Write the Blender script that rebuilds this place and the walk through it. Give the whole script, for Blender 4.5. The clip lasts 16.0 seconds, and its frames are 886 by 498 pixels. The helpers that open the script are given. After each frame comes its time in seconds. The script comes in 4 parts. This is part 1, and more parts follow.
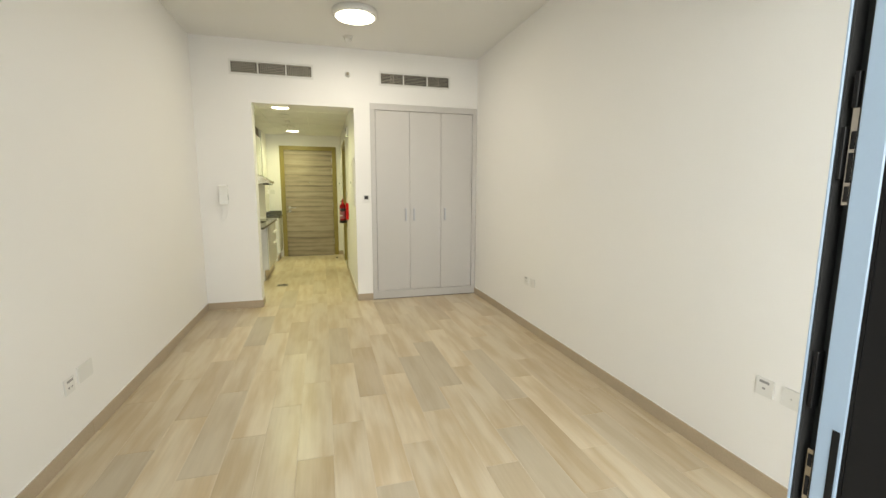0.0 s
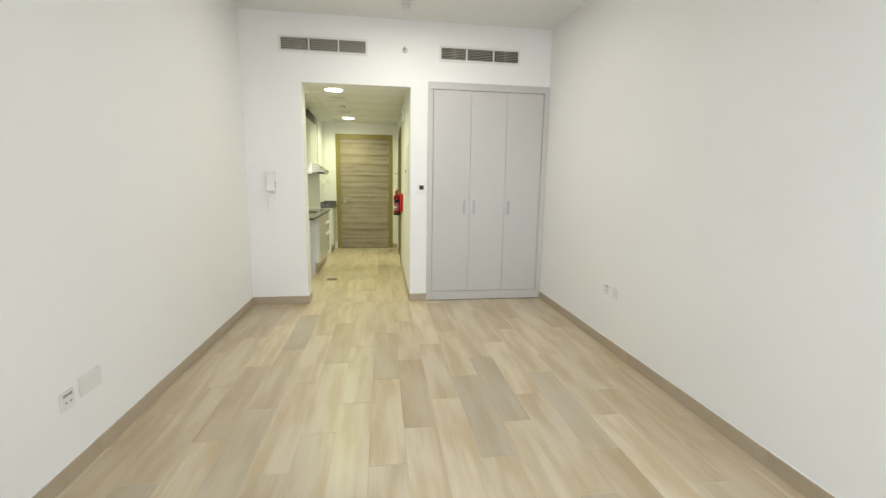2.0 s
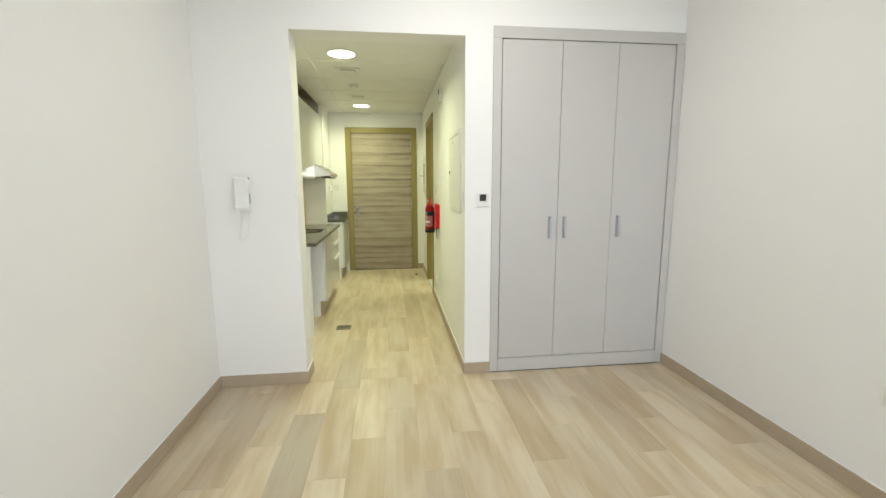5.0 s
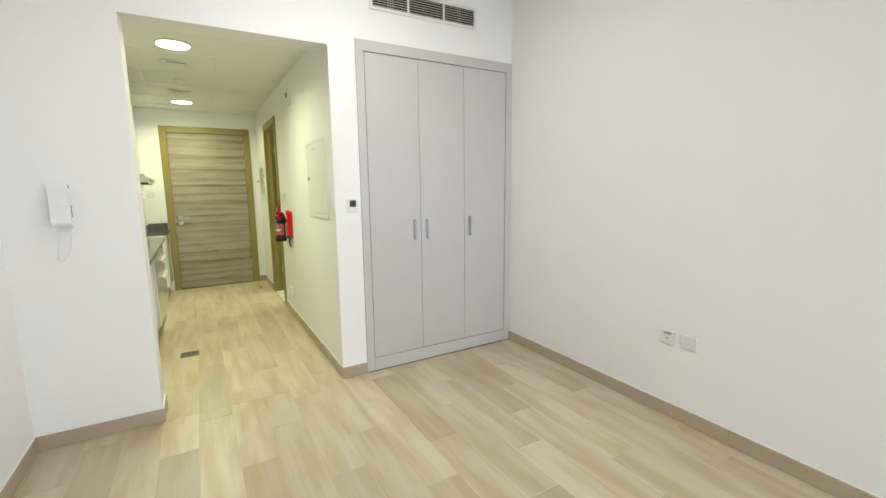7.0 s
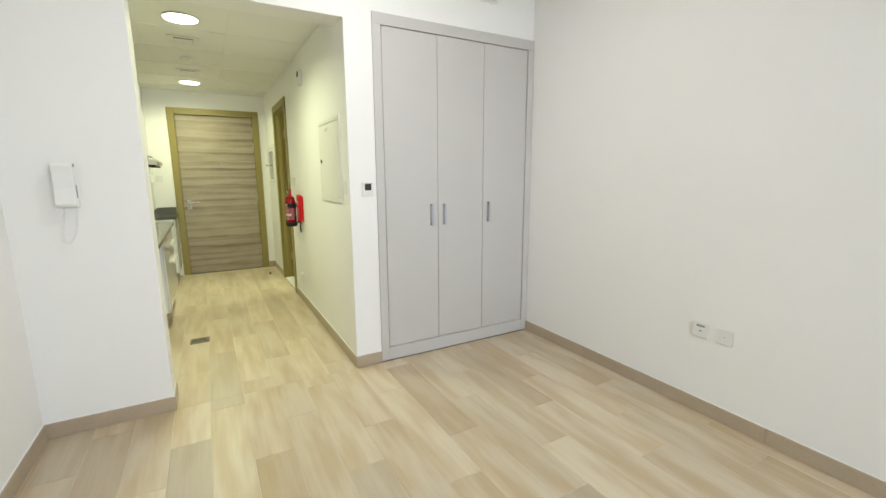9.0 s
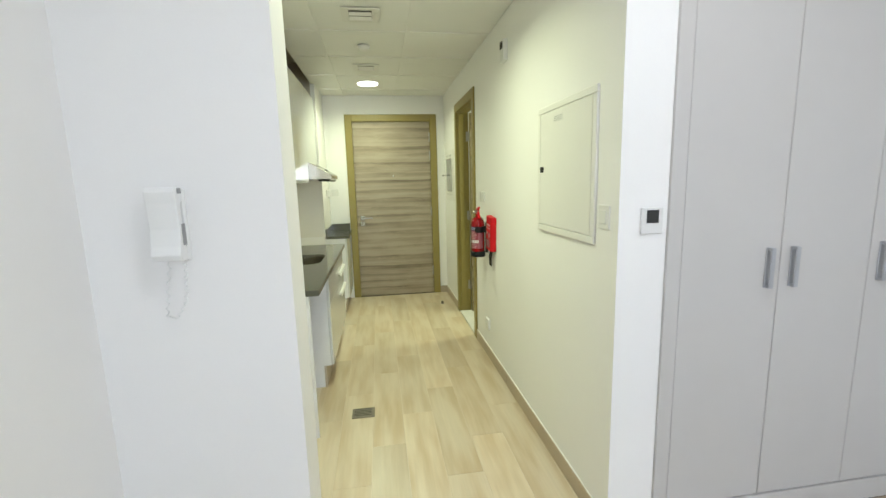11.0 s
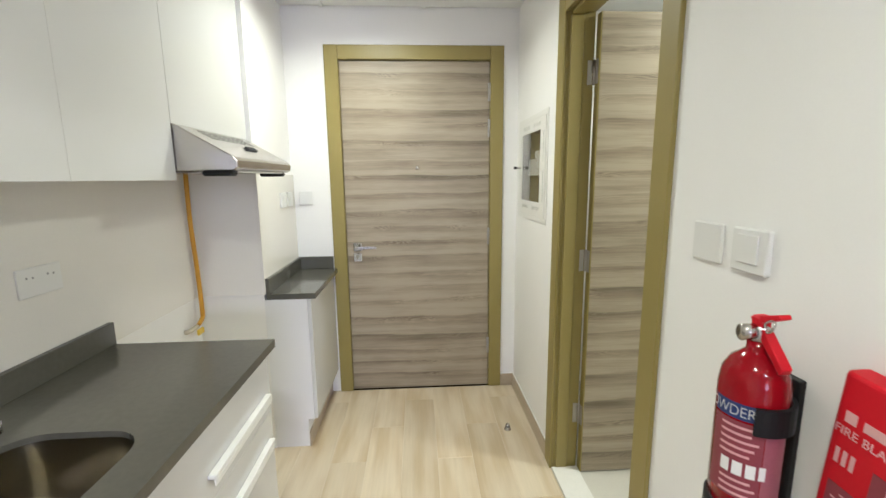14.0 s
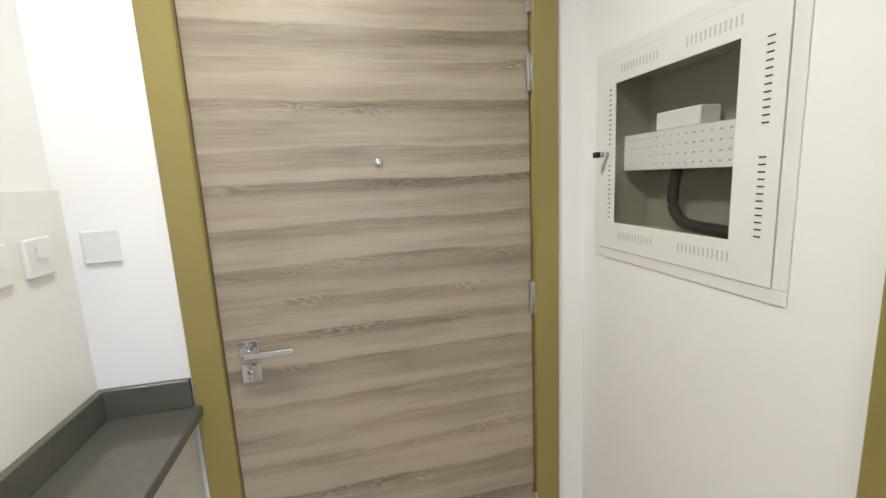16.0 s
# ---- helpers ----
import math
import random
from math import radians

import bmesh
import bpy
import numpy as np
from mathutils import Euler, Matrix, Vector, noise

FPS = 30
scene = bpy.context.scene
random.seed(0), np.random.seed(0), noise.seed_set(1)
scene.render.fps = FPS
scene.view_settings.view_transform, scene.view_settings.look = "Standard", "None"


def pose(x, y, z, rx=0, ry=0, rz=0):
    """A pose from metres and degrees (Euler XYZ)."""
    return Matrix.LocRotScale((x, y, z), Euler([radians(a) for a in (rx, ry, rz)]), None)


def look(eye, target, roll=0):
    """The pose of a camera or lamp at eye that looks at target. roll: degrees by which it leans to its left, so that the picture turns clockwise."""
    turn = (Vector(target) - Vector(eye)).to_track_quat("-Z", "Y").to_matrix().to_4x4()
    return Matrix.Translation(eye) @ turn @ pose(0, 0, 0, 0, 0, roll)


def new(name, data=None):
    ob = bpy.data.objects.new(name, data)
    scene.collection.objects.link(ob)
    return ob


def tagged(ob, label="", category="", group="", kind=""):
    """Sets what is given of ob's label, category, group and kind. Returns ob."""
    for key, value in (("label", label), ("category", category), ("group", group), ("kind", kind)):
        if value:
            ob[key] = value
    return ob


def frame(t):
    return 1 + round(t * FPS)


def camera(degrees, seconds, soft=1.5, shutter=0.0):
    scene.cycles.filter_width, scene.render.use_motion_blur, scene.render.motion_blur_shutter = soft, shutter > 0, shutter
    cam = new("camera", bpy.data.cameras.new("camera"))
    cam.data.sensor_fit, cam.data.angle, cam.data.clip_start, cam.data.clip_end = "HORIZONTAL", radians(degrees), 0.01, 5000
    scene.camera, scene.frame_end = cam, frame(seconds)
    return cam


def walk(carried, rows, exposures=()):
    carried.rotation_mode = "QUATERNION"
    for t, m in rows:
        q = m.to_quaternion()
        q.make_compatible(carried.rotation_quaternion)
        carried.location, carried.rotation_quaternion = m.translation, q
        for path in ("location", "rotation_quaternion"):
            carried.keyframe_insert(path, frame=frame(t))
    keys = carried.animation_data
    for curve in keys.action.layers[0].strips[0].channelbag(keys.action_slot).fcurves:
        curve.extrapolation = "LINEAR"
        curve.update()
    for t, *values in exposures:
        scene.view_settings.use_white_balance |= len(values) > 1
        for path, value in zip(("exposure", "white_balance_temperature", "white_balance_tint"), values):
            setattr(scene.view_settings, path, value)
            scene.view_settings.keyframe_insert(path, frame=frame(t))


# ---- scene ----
cam = camera(92.5, 16.0, shutter=0.1)
PATH = [
    (0, (0.045, 0.003, 1.391), (0.584, 1.909, 1.111), 0.2),
    (0.5, (0.042, 0.044, 1.385), (0.607, 1.94, 1.089), 0.5),
    (1, (0.104, 0.185, 1.366), (0.623, 2.092, 1.057), 0.7),
    (1.5, (0.153, 0.348, 1.368), (0.516, 2.288, 1.045), 0.7),
    (2, (0.128, 0.574, 1.351), (0.412, 2.529, 1.038), 0.9),
    (2.5, (0.053, 0.882, 1.397), (0.287, 2.842, 1.079), 0.3),
    (3, (0.052, 1.179, 1.398), (0.165, 3.148, 1.067), 0.1),
    (3.2, (0.048, 1.318, 1.406), (0.13, 3.288, 1.072), 0.3),
    (5.3, (-0.123, 2.487, 1.386), (0.204, 4.438, 1.085), -0.6),
    (5.5, (-0.17, 2.528, 1.395), (0.3, 4.448, 1.087), -1.2),
    (6, (-0.295, 2.526, 1.395), (0.496, 4.332, 1.058), -1.1),
    (6.5, (-0.356, 2.409, 1.383), (0.567, 4.152, 1.049), -0.1),
    (7, (-0.398, 2.337, 1.403), (0.59, 4.051, 1.108), -0.7),
    (7.5, (-0.395, 2.356, 1.405), (0.621, 4.057, 1.134), -0.9),
    (8, (-0.391, 2.353, 1.405), (0.63, 4.052, 1.134), -0.9),
    (8.5, (-0.395, 2.356, 1.399), (0.618, 4.055, 1.105), -0.5),
    (9, (-0.412, 2.486, 1.373), (0.546, 4.206, 1.022), -0.3),
    (9.5, (-0.477, 2.773, 1.385), (0.326, 4.569, 1.026), -1.5),
    (10, (-0.456, 3.087, 1.38), (0.048, 4.99, 1.029), -1.7),
    (10.2, (-0.415, 3.232, 1.389), (-0.032, 5.165, 1.048), -1.4),
    (12.3, (-0.373, 5.053, 1.45), (-0.118, 7.014, 1.149), -1.5),
    (12.5, (-0.352, 5.215, 1.451), (-0.105, 7.176, 1.147), -1.3),
    (13, (-0.256, 5.624, 1.456), (-0.099, 7.592, 1.136), -0.6),
    (13.5, (-0.254, 6.059, 1.449), (-0.09, 8.026, 1.123), -1.0),
    (14, (-0.204, 6.477, 1.442), (-0.091, 8.446, 1.111), -0.6),
    (14.5, (-0.172, 6.886, 1.459), (-0.163, 8.852, 1.096), -0.3),
    (15, (-0.232, 7.292, 1.47), (-0.211, 9.258, 1.099), -1.6),
    (15.5, (-0.272, 7.666, 1.457), (-0.172, 9.633, 1.109), -2.5),
    (16, (-0.303, 8.009, 1.458), (0.123, 9.934, 1.122), -2.8),
]
EXPOSURES = [(0.0, -0.43, 7150, 6), (0.5, -0.44, 6950, 9), (1.0, -0.40, 6620, 7), (1.5, -0.33, 6450, 7), (3.2, -0.30, 6330, 7), (5.3, -0.26, 6230, 7), (9.5, -0.23, 6170, 7), (10.2, -0.23, 5860, 7), (11.5, -0.30, 5700, 14), (12.3, -0.34, 5250, 30), (13.5, -0.17, 5220, 32), (14.5, -0.02, 5330, 34), (15.0, 0.01, 5400, 35), (16.0, -0.15, 5250, 38)]
walk(cam, [(t, look(eye, target, roll)) for t, eye, target, roll in PATH], EXPOSURES)

# fitted numbers of the lights and of movable things
WIN_POWER = 345.0
LAMP_POWER, LAMP_COLOUR = 22.0, (1.0, 0.95, 0.87)
DOWN_POWER, DOWN_COLOUR = 21.3, (0.95, 0.97, 0.57)
BATH_POWER = 32.0
DOOR_STOP = (0.288, 8.705, 0.0)
PLANK_X = -1.416

# ---- world and lights ----
world = bpy.data.worlds.new("world")
scene.world = world
world.use_nodes = True
wn = world.node_tree
sky = wn.nodes.new("ShaderNodeTexSky")
sky.sky_type, sky.sun_disc = "NISHITA", False
sky.sun_elevation, sky.sun_rotation = radians(50), radians(200)
wn.links.new(sky.outputs[0], wn.nodes["Background"].inputs[0])
wn.nodes["Background"].inputs[1].default_value = 0.12

sun = new("sun", bpy.data.lights.new("sun", "SUN"))
sun.data.energy, sun.data.angle, sun.data.color = 1.0, radians(10), (1.0, 0.95, 0.88)
sun.matrix_world = look((3, -8, 12), (0, 0, 0))

# daylight that comes in by the balcony opening
WIN = new("window_daylight", bpy.data.lights.new("window_daylight", "AREA"))
WIN.data.shape, WIN.data.size, WIN.data.size_y = "RECTANGLE", 6.4, 1.65
WIN.data.energy, WIN.data.color = WIN_POWER, (0.92, 0.96, 1.0)
WIN.matrix_world = look((1.9, -1.68, 1.9), (1.9, 3.0, 1.9))


def lamp(x, y, z, size, power, colour, spread=180):
    ob = new("lamp_light", bpy.data.lights.new("lamp_light", "AREA"))
    ob.data.shape, ob.data.size, ob.data.energy, ob.data.color = "DISK", size, power, colour
    ob.data.spread = radians(spread)
    ob.matrix_world = pose(x, y, z)
    return ob


# ---- materials ----
def nodes_of(name):
    m = bpy.data.materials.new(name)
    m.use_nodes = True
    t = m.node_tree
    return m, t, t.nodes["Principled BSDF"]


def mat(name, colour, rough=0.5, metal=0.0, vary=0.06, scale=3.0, bump=0.0, bump_scale=200.0, coat=0.0, rough_vary=0.05, spec=0.5):
    """A paint, metal or stone: colour varied at two scales, roughness varied, fine relief."""
    m, t, b = nodes_of(name)
    co = t.nodes.new("ShaderNodeTexCoord")
    n1 = t.nodes.new("ShaderNodeTexNoise")
    n1.inputs["Scale"].default_value, n1.inputs["Detail"].default_value = scale, 5
    n2 = t.nodes.new("ShaderNodeTexNoise")
    n2.inputs["Scale"].default_value, n2.inputs["Detail"].default_value = bump_scale, 3
    t.links.new(co.outputs["Object"], n1.inputs["Vector"])
    t.links.new(co.outputs["Object"], n2.inputs["Vector"])
    add = t.nodes.new("ShaderNodeMath")
    add.operation = "ADD"
    t.links.new(n1.outputs["Fac"], add.inputs[0])
    t.links.new(n2.outputs["Fac"], add.inputs[1])
    ramp = t.nodes.new("ShaderNodeMapRange")
    ramp.inputs["From Min"].default_value, ramp.inputs["From Max"].default_value = 0.6, 1.4
    ramp.inputs["To Min"].default_value, ramp.inputs["To Max"].default_value = 1 - vary, 1 + vary
    t.links.new(add.outputs[0], ramp.inputs["Value"])
    mul = t.nodes.new("ShaderNodeVectorMath")
    mul.operation = "SCALE"
    mul.inputs[0].default_value = colour
    t.links.new(ramp.outputs[0], mul.inputs["Scale"])
    t.links.new(mul.outputs[0], b.inputs["Base Color"])
    rr = t.nodes.new("ShaderNodeMapRange")
    rr.inputs["To Min"].default_value, rr.inputs["To Max"].default_value = max(rough - rough_vary, 0.02), rough + rough_vary
    t.links.new(n1.outputs["Fac"], rr.inputs["Value"])
    t.links.new(rr.outputs[0], b.inputs["Roughness"])
    b.inputs["Metallic"].default_value = metal
    b.inputs["Coat Weight"].default_value = coat
    b.inputs["Specular IOR Level"].default_value = spec
    if bump:
        bp = t.nodes.new("ShaderNodeBump")
        bp.inputs["Strength"].default_value, bp.inputs["Distance"].default_value = bump, 0.001
        t.links.new(n2.outputs["Fac"], bp.inputs["Height"])
        t.links.new(bp.outputs[0], b.inputs["Normal"])
    return m


def plank_tile(name, base, warm):
    """A wood-look tile: a pale base with long warm clouds, faint straight grain and a tone of its own for each tile."""
    m, t, b = nodes_of(name)
    co = t.nodes.new("ShaderNodeTexCoord")
    info = t.nodes.new("ShaderNodeObjectInfo")
    off = t.nodes.new("ShaderNodeVectorMath")
    off.operation = "MULTIPLY_ADD"
    off.inputs[1].default_value = (37.0, 71.0, 53.0)
    comb = t.nodes.new("ShaderNodeCombineXYZ")
    for k in range(3):
        t.links.new(info.outputs["Random"], comb.inputs[k])
    t.links.new(comb.outputs[0], off.inputs[0])
    t.links.new(co.outputs["Object"], off.inputs[2])

    def noise_at(cross, along, detail, distort=0.0):
        mp = t.nodes.new("ShaderNodeMapping")
        mp.inputs["Scale"].default_value = (cross, along, cross)
        t.links.new(off.outputs[0], mp.inputs["Vector"])
        n = t.nodes.new("ShaderNodeTexNoise")
        n.inputs["Scale"].default_value, n.inputs["Detail"].default_value, n.inputs["Distortion"].default_value = 1.0, detail, distort
        t.links.new(mp.outputs[0], n.inputs["Vector"])
        return n.outputs["Fac"]

    def span(value, lo, hi, to_lo, to_hi):
        n = t.nodes.new("ShaderNodeMapRange")
        n.interpolation_type = "SMOOTHSTEP"
        for key, v in (("From Min", lo), ("From Max", hi), ("To Min", to_lo), ("To Max", to_hi)):
            n.inputs[key].default_value = v
        t.links.new(value, n.inputs["Value"])
        return n.outputs[0]

    def times(a, c):
        n = t.nodes.new("ShaderNodeMath")
        n.operation = "MULTIPLY"
        t.links.new(a, n.inputs[0])
        t.links.new(c, n.inputs[1])
        return n.outputs[0]
    cloud = noise_at(11.0, 1.7, 2)
    grain = noise_at(70.0, 2.2, 4, 0.3)
    fine = noise_at(420.0, 14.0, 2)
    mix = t.nodes.new("ShaderNodeMix")
    mix.data_type = "RGBA"
    mix.inputs[6].default_value, mix.inputs[7].default_value = (*base, 1), (*warm, 1)
    t.links.new(span(cloud, 0.34, 0.70, 0.0, 0.95), mix.inputs[0])
    tone = times(times(span(grain, 0.25, 0.75, 0.965, 1.03), span(fine, 0.3, 0.7, 0.98, 1.02)), span(info.outputs["Random"], 0.0, 1.0, 0.93, 1.05))
    sc = t.nodes.new("ShaderNodeVectorMath")
    sc.operation = "SCALE"
    t.links.new(mix.outputs[2], sc.inputs[0])
    t.links.new(tone, sc.inputs["Scale"])
    t.links.new(sc.outputs[0], b.inputs["Base Color"])
    t.links.new(span(fine, 0.3, 0.7, 0.28, 0.32), b.inputs["Roughness"])
    bp = t.nodes.new("ShaderNodeBump")
    bp.inputs["Strength"].default_value, bp.inputs["Distance"].default_value = 0.2, 0.0006
    t.links.new(grain, bp.inputs["Height"])
    t.links.new(bp.outputs[0], b.inputs["Normal"])
    return m


def door_wood(name, light, dark):
    """A laminate of level boards: broad soft tones and thin dark wavy streaks that run along x."""
    m, t, b = nodes_of(name)
    co = t.nodes.new("ShaderNodeTexCoord")

    def noise_at(sx, sz, detail, distort=0.0, shift=0.0):
        mp = t.nodes.new("ShaderNodeMapping")
        mp.inputs["Scale"].default_value = (sx, sx, sz)
        mp.inputs["Location"].default_value = (shift, shift, shift)
        t.links.new(co.outputs["Object"], mp.inputs["Vector"])
        n = t.nodes.new("ShaderNodeTexNoise")
        n.inputs["Scale"].default_value, n.inputs["Detail"].default_value, n.inputs["Distortion"].default_value = 1.0, detail, distort
        t.links.new(mp.outputs[0], n.inputs["Vector"])
        return n.outputs["Fac"]

    def op(kind, a, b2, c=None):
        n = t.nodes.new("ShaderNodeMath")
        n.operation = kind
        for k, v in enumerate((a, b2, c)):
            if v is None:
                continue
            if isinstance(v, (int, float)):
                n.inputs[k].default_value = v
            else:
                t.links.new(v, n.inputs[k])
        return n.outputs[0]
    sep = t.nodes.new("ShaderNodeSeparateXYZ")
    t.links.new(co.outputs["Object"], sep.inputs[0])
    # boards of uneven height, each with a tone of its own, pale at its foot and dark towards its top edge
    bent = op("MULTIPLY_ADD", noise_at(0.9, 2.6, 2, 0.0, 3.1), 0.085, op("MULTIPLY_ADD", noise_at(5.0, 14.0, 3, 0.3, 1.7), 0.02, sep.outputs["Z"]))
    pos = op("DIVIDE", op("MULTIPLY_ADD", noise_at(0.02, 5.0, 1, 0.0, 8.3), 0.10, bent), 0.104)
    saw = op("FRACT", pos, 0)
    cell = t.nodes.new("ShaderNodeTexWhiteNoise")
    cell.noise_dimensions = "1D"
    t.links.new(op("FLOOR", pos, 0), cell.inputs["W"])

    def soft_step(value, lo, hi):
        n = t.nodes.new("ShaderNodeMapRange")
        n.interpolation_type = "SMOOTHSTEP"
        n.inputs["From Min"].default_value, n.inputs["From Max"].default_value = lo, hi
        t.links.new(value, n.inputs["Value"])
        return n.outputs[0]
    band = op("SUBTRACT", 1.0, op("MULTIPLY", soft_step(saw, 0.30, 0.93), op("SUBTRACT", 1.0, soft_step(saw, 0.93, 1.0))))
    strength = op("MULTIPLY_ADD", soft_step(noise_at(1.8, 4.0, 2, 0.0, 9.4), 0.25, 0.65), 0.75, 0.25)
    band = op("SUBTRACT", 1.0, op("MULTIPLY", op("SUBTRACT", 1.0, band), strength))
    wide = noise_at(0.8, 30.0, 4, 0.2, 7.7)
    fine = noise_at(9.0, 330.0, 3, 0.2)
    cloud = noise_at(3.0, 9.0, 3, 0.0, 5.2)
    tone = op("MULTIPLY_ADD", band, 0.25, op("MULTIPLY_ADD", wide, 0.52, op("MULTIPLY_ADD", fine, 0.36, op("MULTIPLY_ADD", cell.outputs["Value"], 0.12, op("MULTIPLY", cloud, 0.34)))))
    # cathedral figure near the dark edges of some boards, in small pale flecks
    figure = op("SINE", op("MULTIPLY", noise_at(3.6, 17.0, 2, 0.3, 2.2), 120.0), 0)
    mask = op("MULTIPLY", op("MULTIPLY", soft_step(saw, 0.55, 0.8), op("SUBTRACT", 1.0, soft_step(saw, 0.92, 1.0))), soft_step(noise_at(2.6, 7.0, 2, 0.0, 6.1), 0.47, 0.62))
    tone = op("MULTIPLY_ADD", op("MULTIPLY", figure, mask), 0.11, tone)
    ramp = t.nodes.new("ShaderNodeValToRGB")
    e = ramp.color_ramp.elements
    e[0].position, e[0].color = 0.54, (*dark, 1)
    e[1].position, e[1].color = 1.06, (*light, 1)
    t.links.new(tone, ramp.inputs["Fac"])
    t.links.new(ramp.outputs["Color"], b.inputs["Base Color"])
    b.inputs["Roughness"].default_value = 0.42
    bp = t.nodes.new("ShaderNodeBump")
    bp.inputs["Strength"].default_value, bp.inputs["Distance"].default_value = 0.25, 0.0006
    t.links.new(tone, bp.inputs["Height"])
    t.links.new(bp.outputs[0], b.inputs["Normal"])
    return m


def glow(name, colour, strength):
    m, t, b = nodes_of(name)
    b.inputs["Base Color"].default_value = (0.8, 0.8, 0.8, 1)
    b.inputs["Emission Color"].default_value = (*colour, 1)
    b.inputs["Emission Strength"].default_value = strength
    return m


def glass(name, tint=(0.95, 0.97, 0.97), rough=0.0):
    m, t, b = nodes_of(name)
    b.inputs["Base Color"].default_value = (*tint, 1)
    b.inputs["Transmission Weight"].default_value, b.inputs["Roughness"].default_value, b.inputs["IOR"].default_value = 1.0, rough, 1.45
    return m


M_WALL = mat("white_emulsion", (0.84, 0.83, 0.815), 0.75, vary=0.012, scale=1.2, bump=0.12, bump_scale=260, spec=0.3)
M_CEIL = mat("ceiling_paint", (0.78, 0.775, 0.76), 0.8, vary=0.012, scale=1.5, bump=0.1, bump_scale=260, spec=0.3)
M_TILE_CEIL = mat("gypsum_tile", (0.80, 0.80, 0.785), 0.7, vary=0.02, scale=4, bump=0.15, bump_scale=400)
M_SKIRT = mat("taupe_porcelain", (0.43, 0.35, 0.255), 0.4, vary=0.09, scale=6, bump=0.05, bump_scale=120)
M_GROUT = mat("grout", (0.64, 0.56, 0.44), 0.85, vary=0.1, scale=9)
M_PLANKS = [plank_tile("plank_porcelain_beige", (0.63, 0.543, 0.405), (0.51, 0.395, 0.245)),
            plank_tile("plank_porcelain_grey", (0.525, 0.452, 0.338), (0.455, 0.372, 0.258)),
            plank_tile("plank_porcelain_tan", (0.56, 0.463, 0.328), (0.465, 0.352, 0.21))]
M_DOOR = door_wood("door_laminate", (0.39, 0.325, 0.236), (0.140, 0.108, 0.070))
M_OLIVE = mat("olive_lacquer", (0.28, 0.222, 0.062), 0.42, vary=0.05, scale=8, bump=0.05, bump_scale=300)
M_WARD = mat("wardrobe_laminate", (0.535, 0.518, 0.502), 0.5, vary=0.02, scale=5, bump=0.08, bump_scale=500)
# near-black paint for the shadow gaps of the wardrobe
M_WARD_IN = mat("wardrobe_gap_shade", (0.10, 0.095, 0.09), 0.8)
M_GLOSS = mat("white_gloss_lacquer", (0.64, 0.64, 0.63), 0.11, vary=0.008, scale=2, rough_vary=0.02, spec=0.4)
M_MATT = mat("white_melamine", (0.78, 0.78, 0.79), 0.4, vary=0.012, scale=4)
M_QUARTZ = mat("grey_quartz", (0.10, 0.096, 0.08), 0.12, vary=0.10, scale=60, bump_scale=900, rough_vary=0.03)
M_SPLASH = mat("beige_splashback", (0.79, 0.765, 0.715), 0.22, vary=0.02, scale=2)
M_STEEL = mat("brushed_steel", (0.50, 0.472, 0.438), 0.22, metal=1.0, vary=0.04, scale=6, bump_scale=60)
M_SINK = mat("sink_steel", (0.31, 0.28, 0.215), 0.24, metal=1.0, vary=0.04, scale=6, bump_scale=60)
# box colour darkened to carry the dimness inside the network cabinet
M_BOX = mat("shaded_steel_box", (0.27, 0.25, 0.19), 0.5, vary=0.03)
M_SATIN = mat("satin_nickel", (0.44, 0.45, 0.48), 0.45, metal=0.6, vary=0.03)
M_HINGE = mat("satin_hinge", (0.45, 0.43, 0.40), 0.35, metal=0.85, vary=0.03)
M_PINK = mat("pale_print", (0.66, 0.36, 0.36), 0.5)
M_CHROME = mat("chrome", (0.66, 0.66, 0.65), 0.13, metal=1.0, vary=0.02, rough_vary=0.03)
# pale aluminium with the blue of the skylight put into its colour
M_ALU = mat("sky_tinted_aluminium", (0.42, 0.55, 0.71), 0.35, vary=0.02, scale=6)
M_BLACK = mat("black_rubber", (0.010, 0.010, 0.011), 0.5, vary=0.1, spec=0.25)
# near-black: stands in for shade in openings and grooves, also dark plastic
M_DARK = mat("cavity_shade_dark_plastic", (0.03, 0.03, 0.03), 0.8, vary=0.1)
M_RED = mat("red_enamel", (0.25, 0.003, 0.006), 0.12, vary=0.04, spec=0.35)
M_REDP = mat("red_plastic", (0.55, 0.006, 0.012), 0.5, vary=0.05, spec=0.25)
M_LABEL = mat("pink_print", (0.22, 0.032, 0.048), 0.45, vary=0.08, scale=40)
M_SIDE = mat("faded_pink_print", (0.31, 0.09, 0.115), 0.45, vary=0.1, scale=60)
M_BLUE = mat("blue_print", (0.02, 0.04, 0.16), 0.4, vary=0.05)
M_PLATE = mat("white_plastic", (0.74, 0.735, 0.715), 0.35, vary=0.01)
M_PANEL = mat("cream_powder_coat", (0.76, 0.75, 0.72), 0.45, vary=0.015, scale=6, bump=0.1, bump_scale=350)
M_PIPE = mat("yellow_gas_hose", (0.55, 0.275, 0.009), 0.4, vary=0.07, scale=20)
M_BRASS = mat("brass_cock", (0.55, 0.50, 0.40), 0.3, metal=0.9, vary=0.08)
M_YEL = mat("yellow_lever", (0.70, 0.48, 0.03), 0.4)
M_MARBLE = mat("white_marble", (0.70, 0.69, 0.66), 0.25, vary=0.08, scale=7)
# brown stands in for shade in the gap above the wall cabinets
M_GAP_SHADE = mat("brown_gap_shade", (0.50, 0.45, 0.36), 0.9, vary=0.15, scale=6, bump=0.3, bump_scale=80)
M_WET = mat("grey_bathroom_tile", (0.50, 0.48, 0.43), 0.3, vary=0.06, scale=5)
